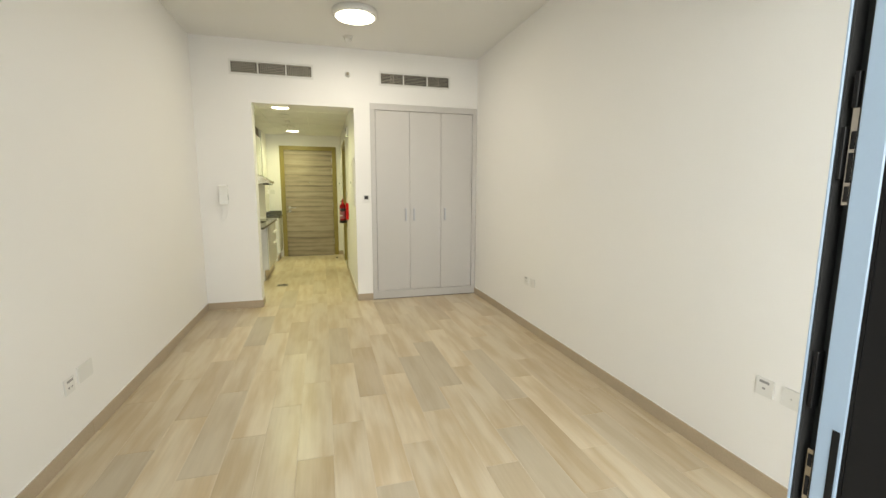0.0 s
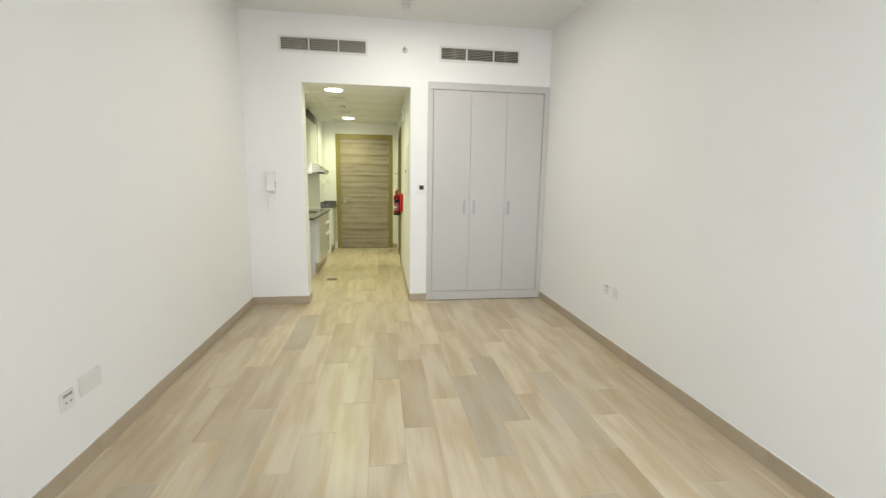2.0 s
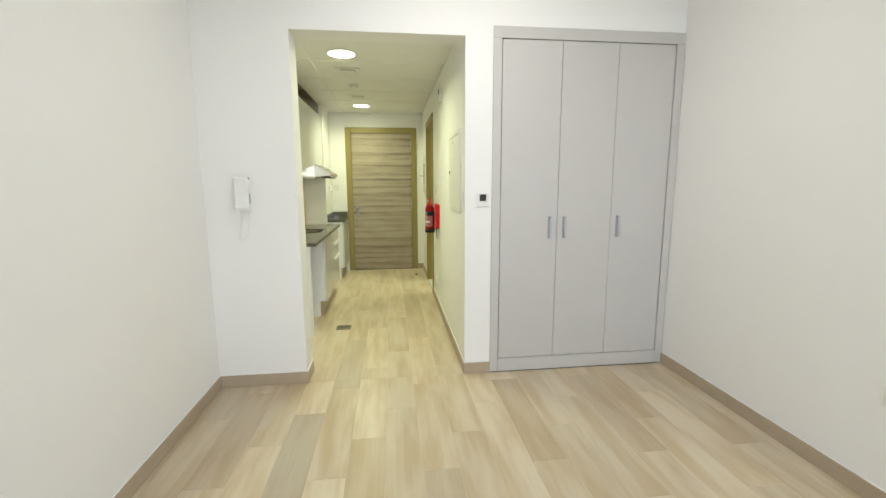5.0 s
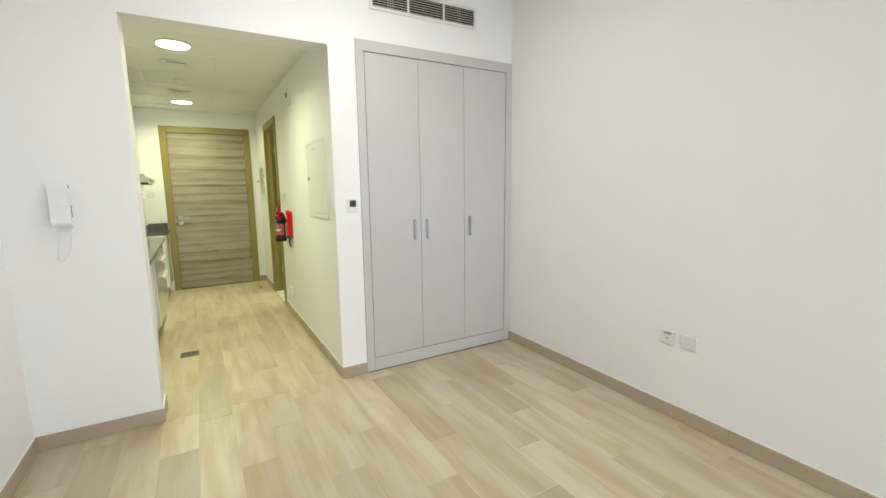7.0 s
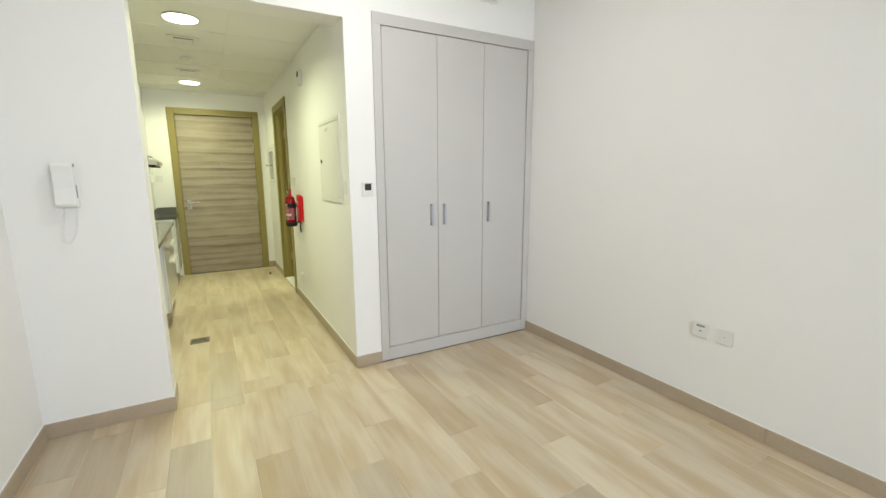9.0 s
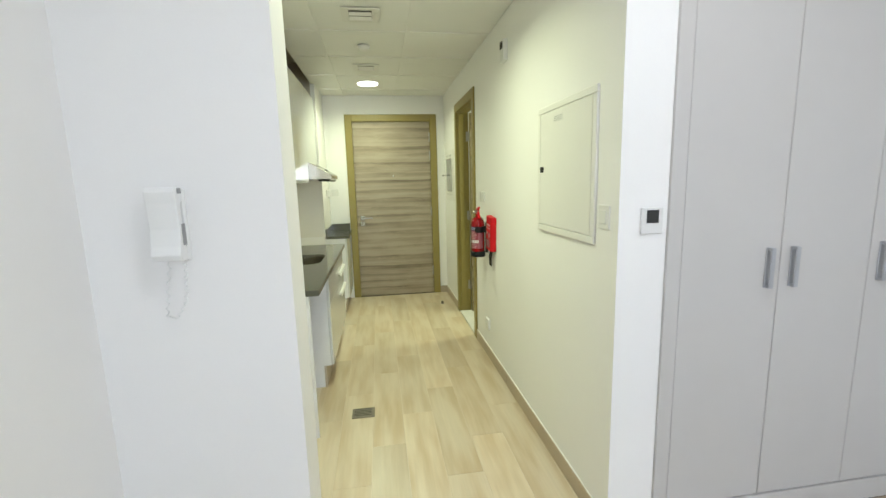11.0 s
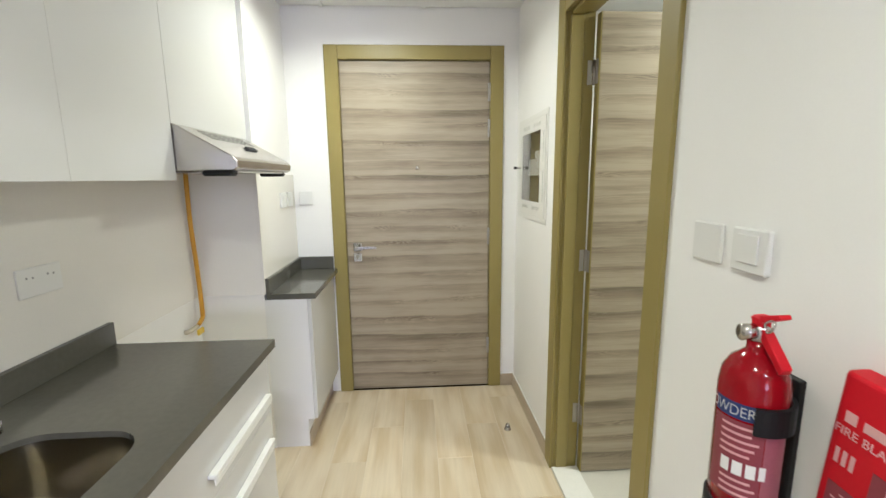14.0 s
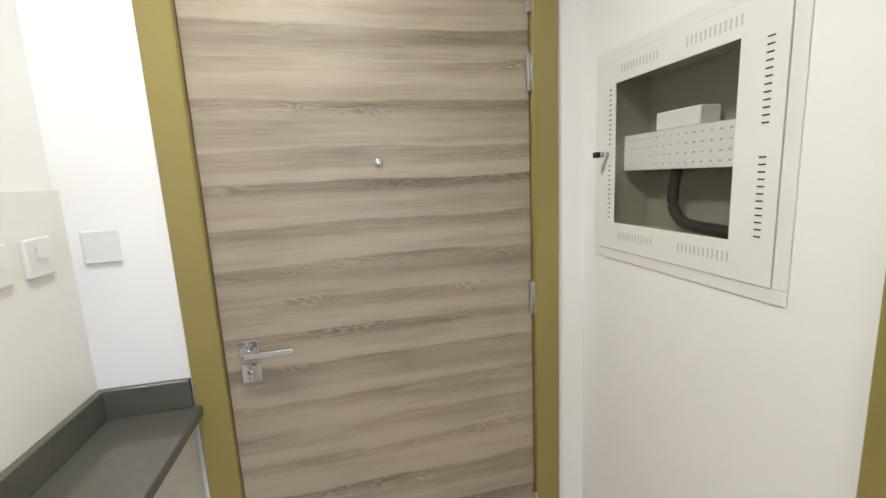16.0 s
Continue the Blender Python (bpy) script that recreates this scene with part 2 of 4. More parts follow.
M_CONC = mat("balcony_concrete", (0.42, 0.40, 0.37), 0.8, vary=0.12, scale=4, bump=0.3, bump_scale=90)
M_PHONE = mat("white_handset", (0.80, 0.80, 0.785), 0.4, vary=0.01)
M_PRINT = mat("grey_print", (0.30, 0.30, 0.30), 0.5)
M_DRAIN = mat("dull_drain_steel", (0.20, 0.175, 0.13), 0.4, metal=0.3, vary=0.08, scale=20)
M_BEIGE = mat("beige_plinth", (0.42, 0.35, 0.265), 0.4, vary=0.06, scale=6)
M_GLASS = glass("clear_glass")
M_ACRYL = glass("smoky_acrylic", (0.78, 0.78, 0.76))
M_LAMP = glow("lamp_diffuser", (1.0, 0.93, 0.78), 9.0)
M_LAMP2 = glow("downlight_diffuser", (1.0, 0.93, 0.74), 9.0)


# ---- builders ----
def box(bm, x0, x1, y0, y1, z0, z1, bevel=0.0, seg=1):
    vs = [bm.verts.new((x, y, z)) for z in (z0, z1) for y in (y0, y1) for x in (x0, x1)]
    fs = [bm.faces.new([vs[i] for i in q]) for q in ((0, 2, 3, 1), (4, 5, 7, 6), (0, 1, 5, 4), (2, 6, 7, 3), (0, 4, 6, 2), (1, 3, 7, 5))]
    if bevel:
        es = list({e for f in fs for e in f.edges})
        bmesh.ops.bevel(bm, geom=es, offset=bevel, segments=seg, affect="EDGES", profile=0.5)
    return vs


def prism(bm, pts, axis, a, b, bevel=0.0):
    """An outline (list of 2D points) pushed along an axis from a to b."""
    def at(p, h):
        v = [p[0], p[1]]
        v.insert(axis, h)
        return v
    lo = [bm.verts.new(at(p, a)) for p in pts]
    hi = [bm.verts.new(at(p, b)) for p in pts]
    n = len(pts)
    fs = [bm.faces.new(lo), bm.faces.new(list(reversed(hi)))]
    for i in range(n):
        fs.append(bm.faces.new((lo[i], hi[i], hi[(i + 1) % n], lo[(i + 1) % n])))
    bmesh.ops.recalc_face_normals(bm, faces=fs)
    if bevel:
        es = list({e for f in fs for e in f.edges})
        bmesh.ops.bevel(bm, geom=es, offset=bevel, segments=2, affect="EDGES", profile=0.5)


def lathe(bm, profile, centre, axis=2, n=32):
    """Turns (radius, height) pairs round an axis through centre."""
    rings = []
    for r, h in profile:
        ring = []
        for i in range(n):
            a = 2 * math.pi * i / n
            v = [r * math.cos(a), r * math.sin(a)]
            v.insert(axis, h)
            ring.append(bm.verts.new([v[k] + centre[k] for k in range(3)]))
        rings.append(ring)
    fs = []
    for p, q in zip(rings, rings[1:]):
        for i in range(n):
            fs.append(bm.faces.new((p[i], p[(i + 1) % n], q[(i + 1) % n], q[i])))
    fs += [bm.faces.new(rings[0]), bm.faces.new(rings[-1])]
    bmesh.ops.recalc_face_normals(bm, faces=fs)
    for f in fs:
        f.smooth = True


def tube(bm, pts, r, n=12, flat=1.0):
    """A round bar along points, smoothed by a Catmull-Rom curve."""
    P = [Vector(p) for p in pts]
    path = []
    for i in range(len(P) - 1):
        p0, p1, p2, p3 = P[max(i - 1, 0)], P[i], P[i + 1], P[min(i + 2, len(P) - 1)]
        for k in range(6):
            s = k / 6
            path.append(0.5 * ((2 * p1) + (p2 - p0) * s + (2 * p0 - 5 * p1 + 4 * p2 - p3) * s * s + (3 * p1 - p0 - 3 * p2 + p3) * s ** 3))
    path.append(P[-1])
    rings = []
    up = Vector((0.13, 0.31, 0.94))
    for i, p in enumerate(path):
        d = (path[min(i + 1, len(path) - 1)] - path[max(i - 1, 0)]).normalized()
        u = d.cross(up).normalized()
        w = u.cross(d).normalized()
        rings.append([bm.verts.new(p + r * (math.cos(2 * math.pi * k / n) * u + flat * math.sin(2 * math.pi * k / n) * w)) for k in range(n)])
    fs = []
    for p, q in zip(rings, rings[1:]):
        for i in range(n):
            fs.append(bm.faces.new((p[i], p[(i + 1) % n], q[(i + 1) % n], q[i])))
    fs += [bm.faces.new(rings[0]), bm.faces.new(rings[-1])]
    bmesh.ops.recalc_face_normals(bm, faces=fs)
    for f in fs:
        f.smooth = True


def place_of(ob):
    p = Vector((0, 0, 0))
    while ob is not None:
        p = p + ob.location
        ob = ob.parent
    return p


def mesh_of(name, bm, material, origin):
    bmesh.ops.translate(bm, verts=bm.verts, vec=-Vector(origin))
    me = bpy.data.meshes.new(name)
    bm.to_mesh(me)
    bm.free()
    me.materials.append(material)
    return me


def solo(name, bm, material, label="", category="", kind="", origin=None, group=""):
    """One top-level thing of one mesh; its origin lies at the middle of its foot."""
    if origin is None:
        lo = [min(v.co[i] for v in bm.verts) for i in range(3)]
        hi = [max(v.co[i] for v in bm.verts) for i in range(3)]
        origin = ((lo[0] + hi[0]) / 2, (lo[1] + hi[1]) / 2, lo[2])
    ob = new(name, mesh_of(name, bm, material, origin))
    ob.location = origin
    return tagged(ob, label, category, group, kind)


def thing(name, at, label="", category="", kind="", group=""):
    ob = new(name)
    ob.empty_display_size = 0.05
    ob.location = at
    return tagged(ob, label, category, group, kind)


def part(name, bm, material, parent, label=""):
    """Links a bmesh, given in world places, as one mesh under a thing or a part."""
    ob = new(name, mesh_of(name, bm, material, place_of(parent)))
    ob.parent = parent
    return tagged(ob, label)


def boxes(*rows, bevel=0.0):
    bm = bmesh.new()
    for r in rows:
        box(bm, *r, bevel)
    return bm


def wall(name, rows, material=None):
    return solo(name, boxes(*rows), material or M_WALL, kind="structure", origin=(0, 0, 0))


# ---- the plan ----
XL, XR, XK = -1.262, 1.983, -1.325   # room side walls, kitchen wall
YW, YB = 0.555, 5.283           # window wall and back wall
XC, YD = 0.44, 9.24           # corridor wall and entrance wall
ZC, ZK = 3.0, 2.45            # room and corridor ceilings
OL, OR, OT = -0.681, 0.437, 2.337   # opening to the corridor
WX0, WX1, WT = 0.624, 1.981, 2.402  # wardrobe
BY0, BY1, BT = 7.525, 8.440, 2.205   # bathroom door frame, outside

# ---- walls, floor, ceilings ----
wall("wall_west", [(XL - 0.25, XL, YW, YB + 0.2, 0, ZC + 0.1)])
wall("wall_kitchen", [(XK - 0.2, XK, YB + 0.2, YD + 0.15, 0, ZC + 0.1)])
wall("wall_east", [(XR, XR + 0.2, YW, YD + 0.15, 0, ZC + 0.1)])
wall("wall_back", [(XL, OL, YB, YB + 0.2, 0, ZC), (OL, OR, YB, YB + 0.2, OT, ZC), (OR, WX0 + 0.02, YB, YB + 0.2, 0, ZC),
                   (WX0 + 0.02, WX1 - 0.02, YB, YB + 0.2, WT - 0.02, ZC), (WX1 - 0.02, XR, YB, YB + 0.2, 0, ZC)])
wall("wall_wardrobe_niche", [(OR + 0.16, XR, YB + 0.78, YB + 0.88, 0, ZC)])
TW = 0.12
wall("wall_corridor", [(XC, XC + TW, YB + 0.2, BY0 + 0.05, 0, ZK + 0.1), (XC, XC + TW, BY0 + 0.05, BY1 - 0.05, BT - 0.05, ZK + 0.1), (XC, XC + TW, BY1 - 0.05, 8.55, 0, ZK + 0.1)])
for row in ((8.55, 8.68, 0, ZK + 0.1, 0), (8.68, 9.10, 0, 1.285, 0), (8.68, 9.10, 1.705, ZK + 0.1, 0), (8.68, 9.10, 1.285, 1.705, 0.125), (9.10, YD, 0, ZK + 0.1, 0)):
    wall("wall_corridor_end", [(XC + row[4], XC + 0.155, *row[:4])])
wall("wall_entrance", [(XK, -0.70, YD, YD + 0.15, 0, ZK + 0.1), (-0.70, 0.29, YD, YD + 0.15, 2.19, ZK + 0.1), (0.29, XR, YD, YD + 0.15, 0, ZK + 0.1)])
wall("wall_landing", [(-1.0, 0.6, YD + 0.16, YD + 0.2, 0, 2.5)])
wall("wall_pier", [(XK, -0.998, 8.625, YD, 0, ZK + 0.1)])
wall("wall_bathroom", [(XC + TW, XR, 6.25, 6.35, 0, ZK + 0.1)], M_MARBLE)
# window wall: a wide glazed opening with the open leaf
WO0, WO1, WOT = -0.385, 1.75, 2.35
wall("wall_window", [(XL - 0.25, WO0, 0.36, YW, 0, ZC + 0.1), (WO0, WO1, 0.36, YW, WOT, ZC + 0.1), (WO1, XR + 0.2, 0.36, YW, 0, ZC + 0.1)])
wall("ceiling", [(XL - 0.2, XR + 0.2, 0.36, YB + 0.2, ZC, ZC + 0.15)], M_CEIL)
wall("ceiling_bathroom", [(XC + TW, XR, 6.35, YD, ZK, ZK + 0.1)], M_CEIL)

# corridor ceiling: tiles laid into a grid of bars
bm = bmesh.new()
gx = [XK, -0.755, -0.145, XC]
gy = [YB + 0.2, 5.82, 6.43, 7.04, 7.65, 8.26, 8.87, YD]
GAP = -1.035                    # over the wall cabinets the tiles stop short of the wall
for i in range(3):
    for j in range(7):
        lift = 0.014 if (i, j) in ((0, 6), (1, 4), (0, 1), (1, 1), (2, 1), (0, 3), (1, 3)) else 0.0
        x0 = GAP if i == 0 and 0 < j < 6 else gx[i] + (0.002 if i == 0 else 0.011)
        x1 = gx[i + 1] - (0.002 if i == 2 else 0.011)
        box(bm, x0, x1, gy[j] + 0.011 + lift, gy[j + 1] - 0.011, ZK + 0.003 + 0.004 * random.random(), ZK + 0.03, 0.002)
for x in gx[1:3]:
    box(bm, x - 0.012, x + 0.012, gy[0], gy[-1], ZK, ZK + 0.035)
for j, y in enumerate(gy[1:-1]):
    for i in range(3):
        box(bm, (GAP if i == 0 and j < 5 else gx[i] + 0.0125) + 0.0005, gx[i + 1] - 0.0125, y - 0.012, y + 0.012, ZK + 0.0005, ZK + 0.035)
box(bm, GAP, XC, gy[0], gy[-1], ZK + 0.04, ZK + 0.1)
box(bm, XK, GAP - 0.0005, gy[0], gy[1], ZK + 0.04, ZK + 0.1)
box(bm, XK, GAP - 0.0005, 8.63, gy[-1], ZK + 0.04, ZK + 0.1)
solo("ceiling_corridor", bm, M_TILE_CEIL, kind="structure", origin=(0, 0, 0))

# an added void with brown liners that paint the shade over the wall cabinets
wall("ceiling_gap_shade", [(XK, GAP - 0.001, 5.83, 8.62, ZK + 0.2, ZK + 0.24)], M_GAP_SHADE)
wall("wall_gap_shade", [(XK + 0.0005, XK + 0.004, 6.2, 8.62, 2.31, ZK + 0.199), (GAP - 0.006, GAP - 0.002, 5.83, 8.62, ZK + 0.036, ZK + 0.199), (XK + 0.0045, GAP - 0.0065, 8.615, 8.619, 2.31, ZK + 0.199)], M_GAP_SHADE)

# balcony behind the window, which closes the place
wall("balcony_slab", [(-3, 4, -1.7, 0.554, -0.22, -0.005)], M_CONC)
wall("balcony_parapet", [(-3, 4, -1.8, -1.7, -0.22, 1.05)], M_CONC)
wall("balcony_soffit", [(-3, 4, -1.8, 0.36, 2.75, 2.95)], M_WALL)

# skirting tiles
def skirting(rows):
    for i, (x0, x1, y0, y1) in enumerate(rows):
        solo("baseboard", boxes((x0, x1, y0, y1, 0.0, 0.085), bevel=0.002), M_SKIRT, kind="structure")
        cx0, cx1, cy0, cy1 = x0, x1, y0, y1
        if x1 - x0 < 0.02:
            cx0, cx1 = (x0 + 0.004, x1) if x1 in (XR, XC) else (x0, x1 - 0.004)
        else:
            cy0 = y0 + 0.004
        # white strip added for the highlight along the skirting's top edge
        solo("trim_highlight", boxes((cx0, cx1, cy0, cy1, 0.0853, 0.0895), bevel=0.0015), M_WALL, kind="structure")


S = 0.011
rows = []
for a, b in ((YW, 1.02), (1.022, 2.2), (2.202, 3.4), (3.402, 4.6), (4.602, YB - S)):
    rows.append((XR - S, XR, a, b))
for a, b in ((YW, 1.5), (1.502, 2.7), (2.702, 3.9), (3.902, YB - S)):
    rows.append((XL, XL + S, a, b))
rows += [(XL, OL + S, YB - S, YB), (OL, OL + S, YB + 0.001, YB + 0.2), (OR - S + 0.005, WX0, YB - S, YB)]
rows += [(XC - S, XC, YB + 0.001, 6.6), (XC - S, XC, 6.602, BY0), (XC - S, XC, BY1, YD - S), (0.345, XC, YD - S, YD)]
rows += [(XK, XK + S, YB + 0.2 + S, 6.19), (XK + S, OL, YB + 0.2, YB + 0.2 + S)]
skirting(rows)


# ---- entrance door and bathroom door ----
def casing(parent, axis, a0, a1, top, face, out, width=0.083, depth=0.17, stop=(0.07, 0.17)):
    """A door frame: two jambs and a head with a stop rebate. axis 0: the wall runs along x, 1: along y."""
    def put(bm, u0, u1, v0, v1, z0, z1, bevel=0.003):
        v0, v1 = sorted((v0, v1))
        if axis == 0:
            box(bm, u0, u1, v0, v1, z0, z1, bevel)
        else:
            box(bm, v0, v1, u0, u1, z0, z1, bevel)
    for u0, u1, s in ((a0, a0 + width, 1), (a1 - width, a1, -1)):
        bm = bmesh.new()
        put(bm, u0, u1, face + out * 0.014, face - out * 0.0005, 0, top)
        i0, i1 = (u1 - 0.034, u1) if s > 0 else (u0, u0 + 0.034)
        put(bm, i0, i1, face - out * 0.0005, face - out * depth, 0, top - width + 0.03)
        k0, k1 = (u1, u1 + 0.012) if s > 0 else (u0 - 0.012, u0)
        put(bm, k0, k1, face - out * stop[0], face - out * stop[1], 0, top - width - 0.012)
        part("jamb", bm, M_OLIVE, parent)
    bm = bmesh.new()
    put(bm, a0 + width + 0.0005, a1 - width - 0.0005, face + out * 0.014, face - out * 0.0005, top - width, top)
    put(bm, a0 + width + 0.0005, a1 - width - 0.0005, face - out * 0.0005, face - out * depth, top - width, top - width + 0.03)
    put(bm, a0 + width + 0.0125, a1 - width - 0.0125, face - out * stop[0], face - out * stop[1], top - width - 0.012, top - width)
    part("head", bm, M_OLIVE, parent)


door = thing("door_1", (-0.2, YD, 0), "closed grey-brown wood-grain entrance door in an olive frame", "door", "structure")
casing(door, 0, -0.757, 0.345, 2.24, YD, -1)
LX0, LX1, LT = -0.671, 0.259, 2.153
leaf = part("leaf", boxes((LX0, LX1, YD + 0.006, YD + 0.05, 0.006, LT), bevel=0.002), M_DOOR, door, "grey-brown laminate leaf with a horizontal wood grain")
for z in (0.30, 1.06, 1.75, 1.97):
    bm = boxes((LX1 - 0.011, LX1 + 0.011, YD - 0.004, YD + 0.005, z - 0.055, z + 0.055), bevel=0.001)
    lathe(bm, [(0.006, -0.055), (0.006, 0.055)], (LX1 + 0.003, YD - 0.004, z), 2, 12)
    part("hinge", bm, M_HINGE, door, "satin steel hinge")
bm = bmesh.new()
lathe(bm, [(0.011, 0.006), (0.011, -0.004), (0.007, -0.006)], (-0.205, YD, 1.507), 1, 20)
part("peephole", bm, M_CHROME, door, "small chrome peephole")
# lever handle with a square rose and a cylinder rose below it
bm = boxes((-0.632, -0.578, YD - 0.004, YD + 0.006, 0.975, 1.03), bevel=0.003)
lathe(bm, [(0.009, -0.05), (0.009, -0.004)], (-0.605, YD, 1.002), 1, 14)
box(bm, -0.612, -0.478, YD - 0.056, YD - 0.044, 0.993, 1.011, 0.003)
handle = part("door_handle", bm, M_CHROME, door, "polished chrome lever on a square rose")
bm = boxes((-0.632, -0.578, YD - 0.006, YD + 0.006, 0.905, 0.96), bevel=0.003)
box(bm, -0.6115, -0.5985, YD - 0.012, YD - 0.006, 0.912, 0.935, 0.003)
lathe(bm, [(0.0085, -0.014), (0.0085, -0.006)], (-0.605, YD, 0.942), 1, 14)
part("lock_cylinder", bm, M_CHROME, door, "chrome lock cylinder")

bath = thing("door_2", (XC, 7.8, 0), "olive-framed bathroom door with a grey-brown leaf standing open", "door", "structure")
casing(bath, 1, BY0, BY1, BT, XC, -1, depth=TW, stop=(0.012, 0.07))
HX, HY = XC + TW + 0.004, BY1 - 0.083 - 0.048
bm = boxes((HX + 0.004, HX + 0.78, HY, HY + 0.042, 0.012, BT - 0.095), bevel=0.002)
lf = part("leaf", bm, M_DOOR, bath, "grey-brown wood-grain leaf")
part("edge_band", boxes((HX, HX + 0.0038, HY, HY + 0.042, 0.012, BT - 0.095)), M_OLIVE, lf, "olive edge band")
for z in (0.30, 1.06, 1.88):
    bm = boxes((HX - 0.032, HX - 0.012, HY + 0.0445, HY + 0.0476, z - 0.05, z + 0.05), (HX - 0.0025, HX - 0.0003, HY + 0.008, HY + 0.041, z - 0.05, z + 0.05), bevel=0.001)
    lathe(bm, [(0.0065, -0.05), (0.0065, 0.05)], (HX - 0.004, HY + 0.0435, z), 2, 12)
    part("hinge", bm, M_HINGE, bath, "satin steel hinge")
wall("threshold", [(XC - 0.005, XC + TW, BY0 + 0.09, BY1 - 0.09, 0.0, 0.014)], M_MARBLE)

# ---- wardrobe ----
ward = thing("built_in_wardrobe", (1.302, YB, 0), "pale grey built-in wardrobe with three closed doors and a plinth", "wardrobe")
FY = YB - 0.012
part("side_frame", boxes((WX0, WX0 + 0.058, FY, YB + 0.05, 0.008, WT - 0.075), bevel=0.002), M_WARD, ward)
part("side_frame", boxes((WX1 - 0.058, WX1, FY, YB + 0.05, 0.008, WT - 0.075), bevel=0.002), M_WARD, ward)
part("top_frame", boxes((WX0, WX1, FY, YB + 0.05, WT - 0.0745, WT), bevel=0.002), M_WARD, ward)
part("plinth", boxes((WX0 + 0.0585, WX1 - 0.0585, FY, YB + 0.05, 0.008, 0.105), bevel=0.002), M_WARD, ward)
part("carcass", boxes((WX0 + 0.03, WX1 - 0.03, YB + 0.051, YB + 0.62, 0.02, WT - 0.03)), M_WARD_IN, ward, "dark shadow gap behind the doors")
# added strip that paints the shadow line along the wardrobe's foot
part("foot_shade", boxes((WX0 + 0.002, WX1 - 0.002, FY + 0.006, YB + 0.05, 0.0005, 0.0078)), M_WARD_IN, ward, "dark strip for the shadow line under the plinth")
wd = [WX0 + 0.0615, 1.102, 1.504, WX1 - 0.0615]
for i in range(3):
    a, b = wd[i] + 0.0015, wd[i + 1] - 0.0015
    d = part("cabinet_door", boxes((a, b, YB - 0.006, YB + 0.016, 0.109, WT - 0.079), bevel=0.0015), M_WARD, ward)
    hx = (b - 0.052, a + 0.052, a + 0.052)[i]
    bm = boxes((hx - 0.013, hx + 0.013, YB - 0.012, YB - 0.006, 0.995, 1.15), bevel=0.002)
    box(bm, hx - 0.009, hx + 0.009, YB - 0.024, YB - 0.012, 0.995, 1.007, 0.001)
    box(bm, hx - 0.009, hx + 0.009, YB - 0.024, YB - 0.012, 1.138, 1.15, 0.001)
    box(bm, hx - 0.010, hx + 0.010, YB - 0.030, YB - 0.024, 0.995, 1.15, 0.002)
    part("handle", bm, M_SATIN, d, "satin nickel bar handle")

M_PALE = mat("pale_slot", (0.55, 0.54, 0.51), 0.6)

# ---- kitchen ----
CT, CF = 0.866, -0.739          # worktop height and front edge
KY0, KY1 = 6.19, 7.99           # main worktop
FX = -0.765                     # cabinet fronts

# splashback slabs on the kitchen wall and round the pier
wall("splashback", [(XK + 0.0005, XK + 0.012, KY0, 8.612, CT, 1.47), (XK + 0.0125, -0.998, 8.612, 8.6245, CT, 1.47), (-0.9975, -0.986, 8.612, YD - 0.0005, CT, 1.47)], M_SPLASH)

# main worktop with a cut-out for the sink
SX0, SX1, SY0, SY1 = -1.148, -0.838, 6.985, 7.43


def round_rect(x0, x1, y0, y1, r, n=6):
    pts = []
    for cx, cy, a0 in ((x1 - r, y1 - r, 0), (x0 + r, y1 - r, 90), (x0 + r, y0 + r, 180), (x1 - r, y0 + r, 270)):
        for k in range(n + 1):
            a = radians(a0 + 90 * k / n)
            pts.append((cx + r * math.cos(a), cy + r * math.sin(a)))
    return pts


top = thing("kitchen_worktop", (-1.03, 7.08, CT - 0.03), "dark grey quartz worktop with an upstand and a sink cut-out", "worktop")
bm = bmesh.new()
inner = round_rect(SX0, SX1, SY0, SY1, 0.09)
outer = [(CF, KY1), (XK + 0.0125, KY1), (XK + 0.0125, KY0), (CF, KY0)]
n = len(inner)
q = n // 4
for z, flip in ((CT, False), (CT - 0.03, True)):
    vi = [bm.verts.new((x, y, z)) for x, y in inner]
    vo = [bm.verts.new((x, y, z)) for x, y in outer]
    for c in range(4):
        ids = list(range(c * q, (c + 1) * q))
        for k in ids[:-1]:
            f = (vo[c], vi[k + 1], vi[k])
            bm.faces.new(f if flip else f[::-1])
        nk = (ids[-1] + 1) % n
        f = (vo[c], vo[(c + 1) % 4], vi[nk], vi[ids[-1]])
        bm.faces.new(f if not flip else f[::-1])
    if not flip:
        ti, to = vi, vo
    else:
        bi, bo = vi, vo
for i in range(n):
    bm.faces.new((ti[i], ti[(i + 1) % n], bi[(i + 1) % n], bi[i]))
for i in range(4):
    bm.faces.new((to[i], bo[i], bo[(i + 1) % 4], to[(i + 1) % 4]))
bmesh.ops.recalc_face_normals(bm, faces=bm.faces)
part("slab", bm, M_QUARTZ, top)
part("upstand", boxes((XK + 0.0125, XK + 0.032, KY0, KY1, CT + 0.0005, CT + 0.082), bevel=0.002), M_QUARTZ, top)

# undermount sink: a rounded bowl
sink = thing("kitchen_sink", ((SX0 + SX1) / 2, (SY0 + SY1) / 2, CT - 0.2), "brushed steel undermount sink bowl set in the worktop", "sink")
bm = bmesh.new()
levels = [(0.0006, CT - 0.015, 0.09), (0.002, CT - 0.03, 0.09), (0.005, CT - 0.12, 0.086), (0.012, CT - 0.168, 0.08), (0.035, CT - 0.185, 0.065), (0.10, CT - 0.19, 0.045)]
prev = None
